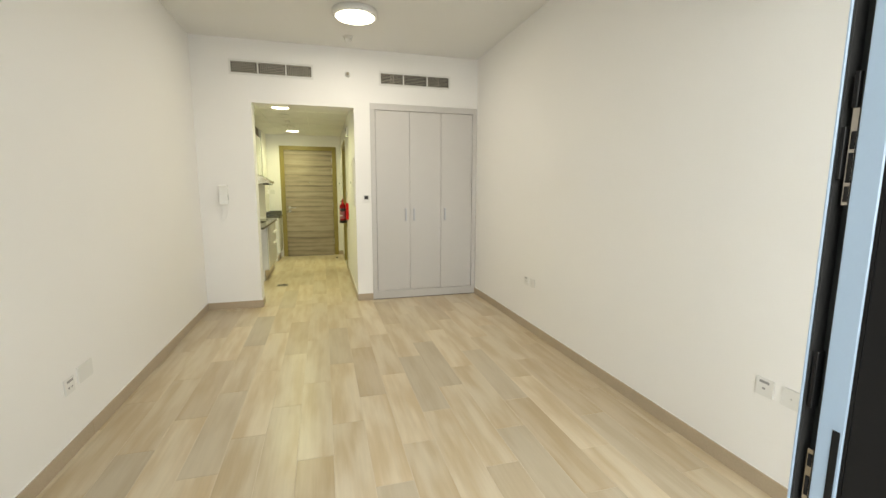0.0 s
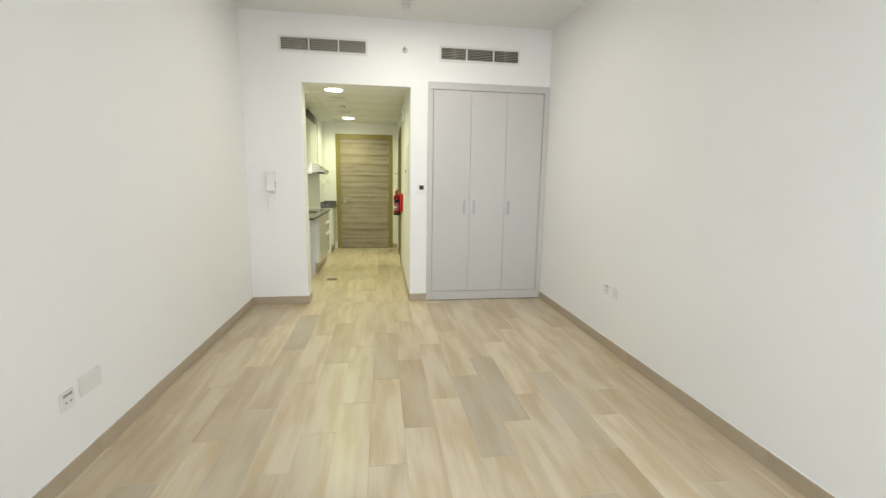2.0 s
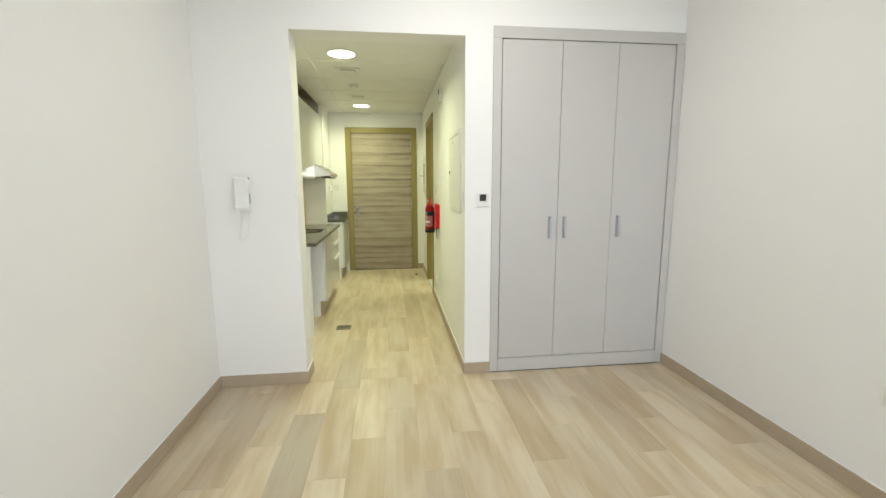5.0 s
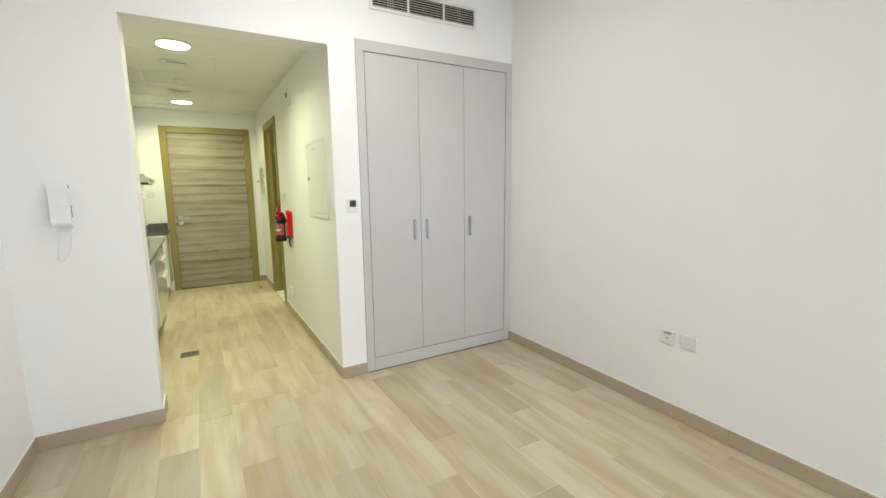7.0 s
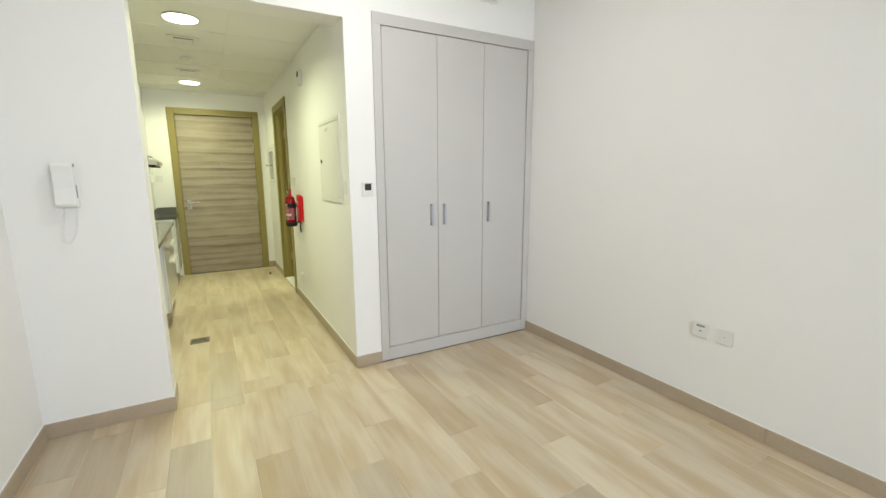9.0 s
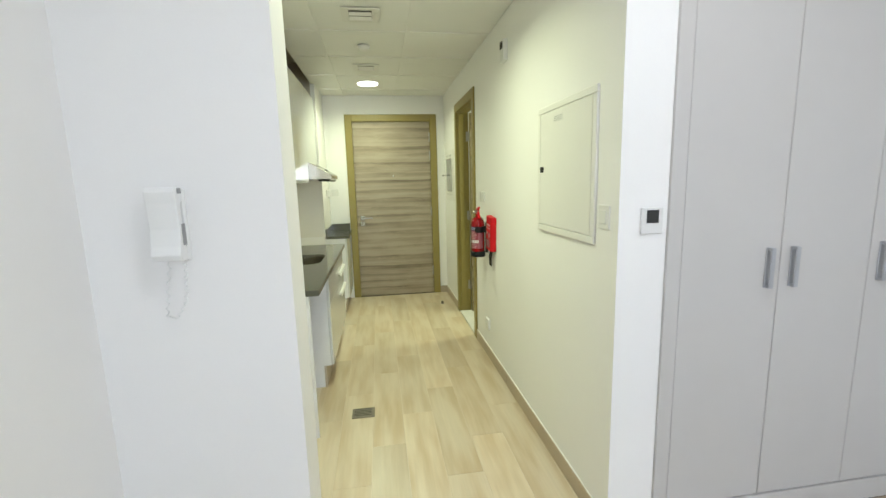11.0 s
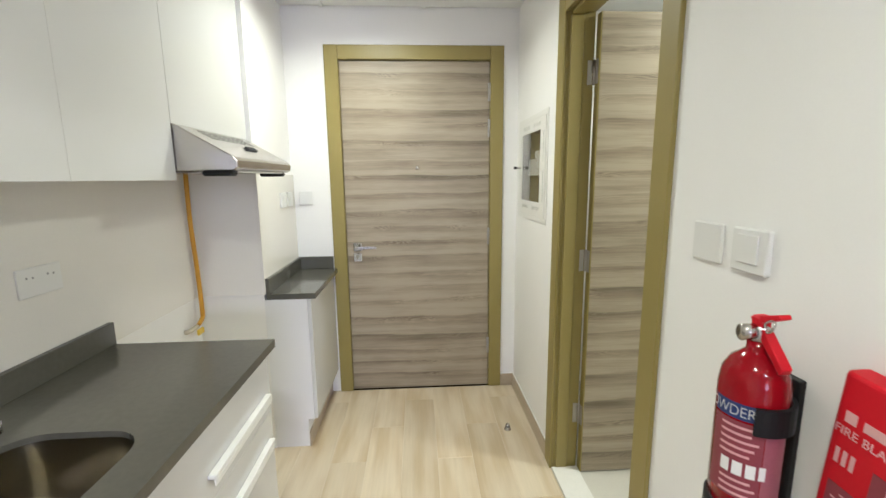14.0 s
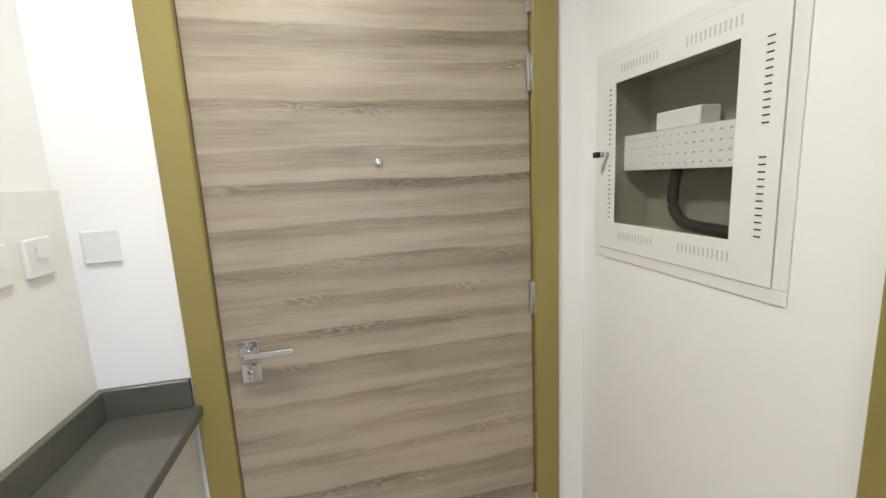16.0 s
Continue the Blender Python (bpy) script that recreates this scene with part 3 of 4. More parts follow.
for inset, z, r in levels:
    ring = [bm.verts.new((x, y, z)) for x, y in round_rect(SX0 + inset, SX1 - inset, SY0 + inset, SY1 - inset, r)]
    if prev:
        for i in range(n):
            bm.faces.new((prev[i], prev[(i + 1) % n], ring[(i + 1) % n], ring[i])).smooth = True
    prev = ring
bm.faces.new(prev)
bmesh.ops.recalc_face_normals(bm, faces=bm.faces)
bmesh.ops.reverse_faces(bm, faces=bm.faces)
part("bowl", bm, M_SINK, sink)
bm = bmesh.new()
lathe(bm, [(0.04, 0.0), (0.042, 0.004), (0.03, 0.004), (0.02, 0.001)], (-1.0, 7.2, CT - 0.19), 2, 24)
part("drain", bm, M_CHROME, sink, "chrome drain ring")
bm = bmesh.new()
lathe(bm, [(0.011, 0.0), (0.011, 0.006), (0.006, 0.008)], (SX0 + 0.003, 7.13, CT - 0.062), 0, 16)
part("overflow", bm, M_CHROME, sink, "small chrome overflow")

# mixer tap
TX, TY = -1.246, 7.2
tap = thing("mixer_tap", (TX, TY, CT), "chrome single-lever mixer tap on the worktop", "tap")
bm = bmesh.new()
lathe(bm, [(0.027, 0.0), (0.027, 0.004), (0.022, 0.008), (0.021, 0.060), (0.023, 0.065), (0.0235, 0.080), (0.019, 0.090), (0.009, 0.094)], (TX, TY, CT), 2, 28)
part("body", bm, M_CHROME, tap)
bm = bmesh.new()
tube(bm, [(TX + 0.010, TY + 0.008, CT + 0.022), (TX + 0.05, TY + 0.05, CT + 0.035), (TX + 0.09, TY + 0.11, CT + 0.062), (TX + 0.115, TY + 0.145, CT + 0.074), (TX + 0.13, TY + 0.168, CT + 0.068)], 0.0100)
lathe(bm, [(0.0115, -0.02), (0.0115, 0.006)], (TX + 0.127, TY + 0.165, CT + 0.063), 2, 16)
part("spout", bm, M_CHROME, tap)
bm = bmesh.new()
tube(bm, [(TX + 0.002, TY, CT + 0.088), (TX + 0.02, TY + 0.035, CT + 0.102), (TX + 0.035, TY + 0.075, CT + 0.116), (TX + 0.042, TY + 0.10, CT + 0.122)], 0.0105, flat=0.42)
part("lever", bm, M_CHROME, tap)


def bar_handle(x, y0, y1, z, parent):
    bm = boxes((x, x + 0.022, y0, y1, z, z + 0.012), bevel=0.002)
    box(bm, x + 0.016, x + 0.022, y0, y1, z - 0.018, z - 0.0005, 0.002)
    return part("handle", bm, M_PLATE, parent, "white bar pull handle")


# end panel, appliance gap and sink unit under the worktop
pan = solo("end_panel", boxes((XK + 0.0005, -0.795, KY0 + 0.012, KY0 + 0.03, 0, CT - 0.0305), bevel=0.001), M_MATT, "white melamine end panel carrying the worktop", "panel")
unit = thing("sink_cabinet", (-1.04, 7.4, 0), "glossy white sink base cabinet with bar handles", "cabinet")
UY0, UY1 = 6.83, 7.975
for y0 in (UY0, UY1 - 0.018):
    part("side_panel", boxes((XK + 0.0005, FX - 0.0205, y0, y0 + 0.018, 0.16, CT - 0.0305), bevel=0.001), M_MATT, unit)
part("base_panel", boxes((XK + 0.0005, FX - 0.0205, UY0 + 0.0185, UY1 - 0.0185, 0.16, 0.178)), M_MATT, unit)
for z0, z1, hz in ((0.165, 0.5993, 0.497), (0.6007, CT - 0.035, 0.672)):
    d = part("front", boxes((FX - 0.0185, FX, UY0 + 0.002, UY1 - 0.002, z0, z1), bevel=0.0015), M_GLOSS, unit)
    bar_handle(FX + 0.0005, 7.50, 7.93, hz, d)
part("plinth_return", boxes((XK + 0.0005, -0.8355, UY0 + 0.003, UY0 + 0.017, 0, 0.1595)), M_MATT, unit)
part("plinth", boxes((-0.835, -0.82, UY0 + 0.005, UY1 - 0.005, 0, 0.155)), M_BEIGE, unit, "beige plinth strip")

# small worktop and cabinet beside the entrance
small = thing("small_worktop", (-0.87, 8.91, CT - 0.03), "narrow dark grey quartz ledge with upstands on two sides", "worktop")
part("slab", boxes((-0.9855, CF, 8.618, YD - 0.0005, CT - 0.03, CT), bevel=0.002), M_QUARTZ, small)
part("upstand", boxes((-0.9855, -0.966, 8.618, YD - 0.021, CT + 0.0005, CT + 0.08), bevel=0.002), M_QUARTZ, small)
part("upstand", boxes((-0.9855, -0.762, YD - 0.0205, YD - 0.0005, CT + 0.0005, CT + 0.08), bevel=0.002), M_QUARTZ, small)
cab = thing("narrow_cabinet", (-0.88, 8.93, 0), "narrow white base cabinet beside the entrance door", "cabinet")
part("body", boxes((-0.9975, FX - 0.0195, 8.622, YD - 0.0005, 0.165, CT - 0.0305), bevel=0.001), M_MATT, cab)
part("cabinet_door", boxes((FX - 0.0185, FX, 8.624, YD - 0.016, 0.168, CT - 0.034), bevel=0.0015), M_GLOSS, cab)
part("plinth", boxes((-0.9975, -0.82, 8.632, YD - 0.0005, 0, 0.164)), M_MATT, cab)
part("plinth_strip", boxes((-0.8195, -0.812, 8.632, YD - 0.0005, 0, 0.085)), M_BEIGE, cab, "beige plinth strip")

# wall cabinets
UF, UB, UT = -1.02, 1.447, 2.305
for i, (a, b, z0) in enumerate(((6.2, 7.092, UB), (7.094, 7.986, UB), (7.988, 8.6235, 1.635))):
    u = thing("wall_cabinet", (-1.17, (a + b) / 2, z0), "glossy white handleless wall cabinet above the splashback" if i < 2 else "short glossy white wall cabinet above the cooker hood", "cabinet", group="wall cabinets")
    part("body", boxes((XK + 0.0005, UF - 0.0195, a, b, z0, UT), bevel=0.001), M_MATT, u)
    cuts = [a, b] if i == 2 else [a, (a + b) / 2, b]
    for c0, c1 in zip(cuts, cuts[1:]):
        part("cabinet_door", boxes((UF - 0.0185, UF, c0 + 0.0004, c1 - 0.0004, z0 - 0.004, UT), bevel=0.0005), M_GLOSS, u)

# cooker hood
HY0, HY1 = 7.991, 8.609
hood = thing("cooker_hood", (-1.1, 8.28, 1.48), "brushed steel visor cooker hood under the wall cabinet", "cooker hood")
prof = [(XK + 0.0125, 1.475), (-0.83, 1.475), (-0.818, 1.485), (-0.816, 1.507), (-0.828, 1.522), (-1.018, 1.632), (XK + 0.0125, 1.632)]
bm = bmesh.new()
prism(bm, [(x, z) for x, z in prof], 1, HY0, HY1, 0.003)
part("body", bm, M_STEEL, hood)
vx, vz, vs = -0.828, 1.522, (1.632 - 1.522) / (-1.018 + 0.828)
for r in range(4):
    for c in range(5):
        y = 8.105 + c * 0.084 + r * 0.003
        xx = -0.995 + r * 0.014
        zz = vz + vs * (xx - vx) - 0.0008
        bm = bmesh.new()
        vsx = [bm.verts.new(p) for p in ((xx, y, zz), (xx, y + 0.066, zz), (xx + 0.003, y + 0.066, zz + vs * 0.003), (xx + 0.003, y, zz + vs * 0.003))]
        bm.faces.new(vsx)
        ret = bmesh.ops.extrude_face_region(bm, geom=bm.faces[:])
        bmesh.ops.translate(bm, verts=[v for v in ret["geom"] if isinstance(v, bmesh.types.BMVert)], vec=(0.0009, 0, 0.0016))
        bmesh.ops.recalc_face_normals(bm, faces=bm.faces)
        part("slot", bm, M_DARK, hood, "dark ventilation slot")
bm = bmesh.new()
tube(bm, [(-0.905, 8.29, 1.5665), (-0.905, 8.40, 1.5665)], 0.016, 12, 0.3)
part("switch_plate", bm, M_DARK, hood, "dark control plate")
for y in (8.315, 8.35, 8.38):
    bm = bmesh.new()
    tube(bm, [(-0.912, y, 1.573), (-0.897, y + 0.004, 1.5655)], 0.0075, 10)
    part("switch", bm, M_BLACK, hood, "black slide switch")
for y0 in (7.99, 8.53):
    part("lamp_cover", boxes((-0.94, -0.836, y0, y0 + 0.05, 1.456, 1.4745), bevel=0.007), M_BLACK, hood, "black underside cover")
part("lamp_lens", boxes((-0.848, -0.826, 8.06, 8.51, 1.468, 1.4745), bevel=0.003), M_PLATE, hood, "pale lamp lens strip")
part("filter", boxes((-1.25, -0.86, 8.05, 8.52, 1.468, 1.4745), bevel=0.001), M_STEEL, hood, "steel grease filter")

# gas hose with its cock
gas = thing("gas_hose", (-1.28, 8.55, 0.72), "yellow gas hose with a brass cock on the kitchen wall", "hose")
bm = bmesh.new()
tube(bm, [(-1.285, 8.553, 1.475), (-1.288, 8.555, 1.25), (-1.288, 8.572, 1.0), (-1.288, 8.578, 0.80), (-1.288, 8.57, 0.765), (-1.288, 8.53, 0.745)], 0.0105)
part("hose", bm, M_PIPE, gas)
bm = bmesh.new()
tube(bm, [(-1.325, 8.47, 0.728), (-1.305, 8.48, 0.731), (-1.288, 8.52, 0.742)], 0.011)
part("cock", bm, M_BRASS, gas, "brass gas cock")
part("lever", boxes((-1.285, -1.272, 8.50, 8.55, 0.70, 0.728), bevel=0.003), M_YEL, gas, "yellow cock lever")


# ---- switches, sockets and panels ----
def plate(name, axis, face, out, u, z, w, h, label, category, rockers=(), deep=0.009, marks=(), group=""):
    """A wall plate on the wall at 'face', looking towards 'out' along the axis; rockers and marks: (du, dz, w, h)."""
    def put(bm, u0, u1, d0, d1, z0, z1, bevel):
        d0, d1 = sorted((face + out * d0, face + out * d1))
        if axis == 0:
            box(bm, d0, d1, u0, u1, z0, z1, bevel)
        else:
            box(bm, u0, u1, d0, d1, z0, z1, bevel)
    at = (face, u, z - h / 2) if axis == 0 else (u, face, z - h / 2)
    t = thing(name, at, label, category, group=group)
    bm = bmesh.new()
    put(bm, u - w / 2, u + w / 2, 0, deep, z - h / 2, z + h / 2, 0.0025)
    part("faceplate", bm, M_PLATE, t)
    for du, dz, a, b in rockers:
        bm = bmesh.new()
        put(bm, u + du - a / 2, u + du + a / 2, deep, deep + 0.004, z + dz - b / 2, z + dz + b / 2, 0.001)
        part("rocker", bm, M_PLATE, t)
    for du, dz, a, b in marks:
        bm = bmesh.new()
        put(bm, u + du - a / 2, u + du + a / 2, deep, deep + 0.0012, z + dz - b / 2, z + dz + b / 2, 0)
        part("mark", bm, M_PRINT, t, "grey pin hole")
    return t


DATA = ((0, 0.026, 0.045, 0.012), (0, -0.004, 0.014, 0.008))
SOCK = "white wall outlet with a grey label strip above the skirting"
for y, pins in ((3.775, True), (3.645, False), (1.378, True), (1.258, False)):
    plate("wall_socket", 0, XR, -1, y, 0.49, 0.085, 0.085, SOCK if pins else "white blank wall plate above the skirting", "socket", (), 0.009, DATA if pins else ((0, 0.0, 0.006, 0.004),))
plate("wall_socket", 0, XL, 1, 2.54, 0.37, 0.085, 0.085, SOCK, "socket", (), 0.009, ((0, 0.026, 0.055, 0.013), (-0.014, -0.008, 0.012, 0.008), (0.014, -0.008, 0.012, 0.008)))
plate("wall_plate", 0, XL, 1, 2.695, 0.385, 0.15, 0.095, "wide white blank plate on the room wall", "plate")
plate("light_switch", 0, XC, -1, 7.37, 1.297, 0.09, 0.085, "white blank switch plate by the bathroom door", "switch")
plate("light_switch", 0, XC, -1, 7.245, 1.297, 0.09, 0.085, "white rocker switch with a small indicator", "switch", ((0, 0.004, 0.05, 0.055),), 0.012, ((0, -0.018, 0.004, 0.004),))
plate("light_switch", 0, XC, -1, 5.375, 1.28, 0.075, 0.09, "white rocker switch beside the electrical panel", "switch", ((0, 0, 0.04, 0.05),))
plate("wall_socket", 0, XC, -1, 7.115, 0.28, 0.085, 0.085, "white socket with a plug cover near the floor", "socket", ((0, 0, 0.045, 0.045),), 0.02)
plate("doorbell_plate", 1, YD, -1, -0.915, 1.325, 0.083, 0.083, "white blank plate beside the entrance door", "plate")
plate("wall_socket", 0, -0.986, 1, 8.985, 1.325, 0.085, 0.085, "white fused switch on the splashback", "switch", ((0, 0.01, 0.03, 0.03),), 0.012)
plate("wall_socket", 0, -0.986, 1, 9.115, 1.325, 0.085, 0.085, "white fused switch on the splashback", "switch", ((0, 0.01, 0.03, 0.03),), 0.012)
plate("wall_socket", 0, XK + 0.012, 1, 7.75, 1.16, 0.15, 0.085, "white double socket on the splashback", "socket", (), 0.006, ((-0.045, 0.014, 0.005, 0.006), (-0.025, 0.012, 0.005, 0.006), (0.025, 0.014, 0.005, 0.006), (0.045, 0.012, 0.005, 0.006)))

# thermostat
th = plate("thermostat", 1, YB, -1, 0.561, 1.27, 0.085, 0.095, "white room thermostat with a dark display", "thermostat")
part("display", boxes((0.538, 0.584, YB - 0.0125, YB - 0.0092, 1.262, 1.308), bevel=0.001), M_DARK, th, "dark blue-grey display")

# door entry handset
ic = thing("entry_phone", (-1.008, YB, 1.21), "white door entry handset with a coiled cord", "intercom")
part("base_plate", boxes((-1.050, -0.966, YB - 0.020, YB - 0.0005, 1.212, 1.428), bevel=0.005), M_PHONE, ic)
bm = bmesh.new()
prism(bm, [(YB - 0.0205, 1.43), (YB - 0.056, 1.432), (YB - 0.066, 1.42), (YB - 0.060, 1.385), (YB - 0.056, 1.31), (YB - 0.062, 1.26), (YB - 0.068, 1.235), (YB - 0.060, 1.218), (YB - 0.0205, 1.216),
           (YB - 0.0205, 1.252), (YB - 0.034, 1.262), (YB - 0.034, 1.385), (YB - 0.0205, 1.395)], 0, -1.053, -0.970, 0.003)
part("handset", bm, M_PHONE, ic)
# grey strips paint the shade between handset and base
part("cradle_shade", boxes((-0.9695, -0.968, YB - 0.046, YB - 0.0245, 1.262, 1.325), bevel=0.0005), M_PRINT, ic, "grey strip for the shade in the cradle gap")
part("cradle_shade_upper", boxes((-0.9695, -0.967, YB - 0.050, YB - 0.028, 1.413, 1.429), bevel=0.0005), M_PRINT, ic, "grey strip for the shade in the upper cradle gap")
part("button", boxes((-1.02, -0.985, YB - 0.0225, YB - 0.0202, 1.30, 1.35), bevel=0.001), M_PRINT, ic, "call button behind the handset")
bm = bmesh.new()
turns = [(-0.985, 1.214), (-0.99, 1.15), (-0.996, 1.085), (-1.03, 1.03), (-1.055, 1.04), (-1.045, 1.12), (-1.03, 1.212)]
coil = []
for k in range(64):
    u = k / 63 * 5.999
    p, q, f = turns[int(u)], turns[int(u) + 1], u % 1
    coil.append((p[0] + (q[0] - p[0]) * f + 0.0045 * math.sin(k * 1.9), YB - 0.011 + 0.0045 * math.cos(k * 1.9), p[1] + (q[1] - p[1]) * f))
tube(bm, coil, 0.0018, 5)
part("cord", bm, M_PHONE, ic, "white coiled cord")

# electrical distribution panel
db = thing("electrical_panel", (XC, 5.69, 1.16), "cream flush electrical panel with a black latch", "panel")
DY0, DY1, DZ0, DZ1 = 5.44, 6.033, 1.167, 1.772
b = 0.03
for r in ((DY0, DY1, DZ0, DZ0 + b), (DY0, DY1, DZ1 - b, DZ1), (DY0, DY0 + b, DZ0 + b + 0.0005, DZ1 - b - 0.0005), (DY1 - b, DY1, DZ0 + b + 0.0005, DZ1 - b - 0.0005)):
    part("frame", boxes((XC - 0.014, XC - 0.0005, *r), bevel=0.003), M_PANEL, db)
part("panel_door", boxes((XC - 0.0135, XC - 0.0005, DY0 + b + 0.0015, DY1 - b - 0.0015, DZ0 + b + 0.0015, DZ1 - b - 0.0015), bevel=0.003), M_PANEL, db)
part("latch", boxes((XC - 0.018, XC - 0.0136, 5.955, 5.992, 1.458, 1.485), bevel=0.001), M_BLACK, db, "black latch")
part("nameplate", boxes((XC - 0.0149, XC - 0.0136, 5.74, 5.84, 1.685, 1.715)), M_PLATE, db, "small printed plate")
for k in range(3):
    part("print", boxes((XC - 0.0155, XC - 0.0150, 5.748, 5.832, 1.69 + k * 0.008, 1.6925 + k * 0.008)), M_PRINT, db, "line of small print")

# alarm unit high on the corridor wall
iso = plate("alarm_sounder", 0, XC, -1, 6.63, 2.225, 0.075, 0.13, "white alarm unit with a dark window", "alarm", (), 0.03)
part("window", boxes((XC - 0.0335, XC - 0.0305, 6.605, 6.655, 2.235, 2.277)), M_DARK, iso, "dark window")

# network cabinet let into the wall
net = thing("network_cabinet", (XC, 8.85, 1.21), "cream recessed network cabinet with a clear window and vents", "cabinet")
NY0, NY1, NZ0, NZ1 = 8.578, 9.172, 1.2, 1.775
WY0, WY1, WZ0, WZ1 = 8.7, 9.078, 1.306, 1.684
# liners cover the white niche sides; their dark colour paints the recess's shade
for r in ((8.6805, 8.684, 1.2855, 1.7045), (9.096, 9.0995, 1.2855, 1.7045), (8.6845, 9.0955, 1.2855, 1.289), (8.6845, 9.0955, 1.701, 1.7045)):
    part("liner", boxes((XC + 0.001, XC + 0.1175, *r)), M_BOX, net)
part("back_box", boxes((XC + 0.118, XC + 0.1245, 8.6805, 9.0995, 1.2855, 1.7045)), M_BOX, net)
for r in ((NY0, NY1, NZ0, NZ0 + 0.028), (NY0, NY1, NZ1 - 0.028, NZ1), (NY0, NY0 + 0.028, NZ0 + 0.0285, NZ1 - 0.0285), (NY1 - 0.028, NY1, NZ0 + 0.0285, NZ1 - 0.0285)):
    part("frame", boxes((XC - 0.004, XC - 0.0005, *r), bevel=0.001), M_PANEL, net)
g = 0.0292
bm = bmesh.new()
loops = []
for xx in (XC - 0.0065, XC - 0.001):
    for a0, a1, z0, z1 in ((NY0 + g, NY1 - g, NZ0 + g, NZ1 - g), (WY0, WY1, WZ0, WZ1)):
        loops.append([bm.verts.new((xx, y, z)) for y, z in ((a0, z0), (a1, z0), (a1, z1), (a0, z1))])
for k in range(4):
    n1 = (k + 1) % 4
    for p, q in ((0, 1), (1, 3), (3, 2), (2, 0)):
        bm.faces.new((loops[p][k], loops[p][n1], loops[q][n1], loops[q][k]))
bmesh.ops.recalc_face_normals(bm, faces=bm.faces)
part("panel_door", bm, M_PANEL, net)
pane = part("pane", boxes((XC - 0.0045, XC - 0.002, WY0 - 0.008, WY1 + 0.008, WZ0 - 0.008, WZ1 + 0.008)), M_ACRYL, net, "clear acrylic window")
pane.visible_shadow = False
for z0, z1 in ((1.32, 1.465), (1.525, 1.67)):
    for k in range(12):
        z = z0 + (z1 - z0) * k / 11
        for y0, y1 in ((NY0 + 0.055, NY0 + 0.069), (WY1 + 0.015, WY1 + 0.024)):
            part("vent_slot", boxes((XC - 0.0072, XC - 0.0067, y0, y1, z - 0.0014, z + 0.0014)), M_DARK, net, "dark vent slot")
for y0, y1 in ((8.70, 8.83), (8.92, 9.05)):
    for k in range(12):
        y = y0 + (y1 - y0) * k / 11
        for z in (1.262, 1.706):
            part("vent_slot", boxes((XC - 0.0072, XC - 0.0067, y - 0.002, y + 0.002, z, z + 0.02)), M_PALE, net, "pale vent slot")
bm = bmesh.new()
lathe(bm, [(0.008, -0.007), (0.008, -0.03), (0.006, -0.034)], (XC, 9.108, 1.497), 0, 14)
part("lock", bm, M_CHROME, net, "chrome lock")
bm = boxes((XC - 0.05, XC - 0.034, 9.1, 9.116, 1.489, 1.505), bevel=0.002)
part("key", bm, M_BLACK, net, "black key head")
bm = boxes((XC + 0.04, XC + 0.043, 8.6845, 9.0955, 1.45, 1.545), (XC + 0.043, XC + 0.115, 8.6845, 9.0955, 1.542, 1.545))
tray = part("shelf", bm, M_PLATE, net, "white perforated shelf plate")
for r in range(4):
    for c in range(16):
        y = 8.70 + c * 0.024
        part("hole", boxes((XC + 0.0392, XC + 0.0399, y, y + 0.006, 1.462 + r * 0.022, 1.4655 + r * 0.022)), M_PRINT, tray)
part("modem", boxes((XC + 0.045, XC + 0.105, 8.84, 8.98, 1.5455, 1.59), bevel=0.004), M_PLATE, net, "white modem box")
bm = bmesh.new()
tube(bm, [(XC + 0.07, 8.93, 1.449), (XC + 0.07, 8.94, 1.39), (XC + 0.065, 8.925, 1.345), (XC + 0.06, 8.88, 1.317), (XC + 0.06, 8.78, 1.31), (XC + 0.06, 8.70, 1.305)], 0.014)
part("conduit", bm, M_BLACK, net, "black cable conduit")

# fire extinguisher on its bracket
EX, EY, EZ = XC - 0.083, 7.115, 0.845
ext = thing("fire_extinguisher", (EX, EY, EZ), "red fire extinguisher held by a black bracket on the wall", "fire extinguisher")
bm = bmesh.new()
lathe(bm, [(0.05, 0.0), (0.056, 0.006), (0.056, 0.225), (0.052, 0.247), (0.040, 0.266), (0.024, 0.277), (0.018, 0.283), (0.018, 0.296)], (EX, EY, EZ), 2, 40)
part("cylinder", bm, M_RED, ext)
bm = bmesh.new()
lathe(bm, [(0.056, -0.006), (0.061, 0.0), (0.061, 0.030), (0.0565, 0.033)], (EX, EY, EZ), 2, 40)
part("base_ring", bm, M_BLACK, ext, "black plastic base ring")
bm = bmesh.new()
lathe(bm, [(0.015, 0.294), (0.017, 0.298), (0.017, 0.318), (0.01, 0.322)], (EX, EY, EZ), 2, 20)
lathe(bm, [(0.0125, 0.0), (0.0125, 0.028)], (EX - 0.036, EY, EZ + 0.31), 0, 14)
part("valve", bm, M_STEEL, ext, "steel valve with a pressure gauge")
bm = boxes((EX - 0.012, EX + 0.014, EY - 0.01, EY + 0.01, EZ + 0.318, EZ + 0.335), bevel=0.003)
prism(bm, [(EY + 0.015, EZ + 0.33), (EY - 0.045, EZ + 0.348), (EY - 0.05, EZ + 0.342), (EY + 0.005, EZ + 0.32)], 0, EX - 0.01, EX + 0.012, 0.002)
prism(bm, [(EY - 0.003, EZ + 0.328), (EY - 0.064, EZ + 0.272), (EY - 0.058, EZ + 0.262), (EY + 0.002, EZ + 0.312)], 0, EX - 0.009, EX + 0.011, 0.002)
part("lever", bm, M_REDP, ext, "red squeeze lever")
bm = bmesh.new()
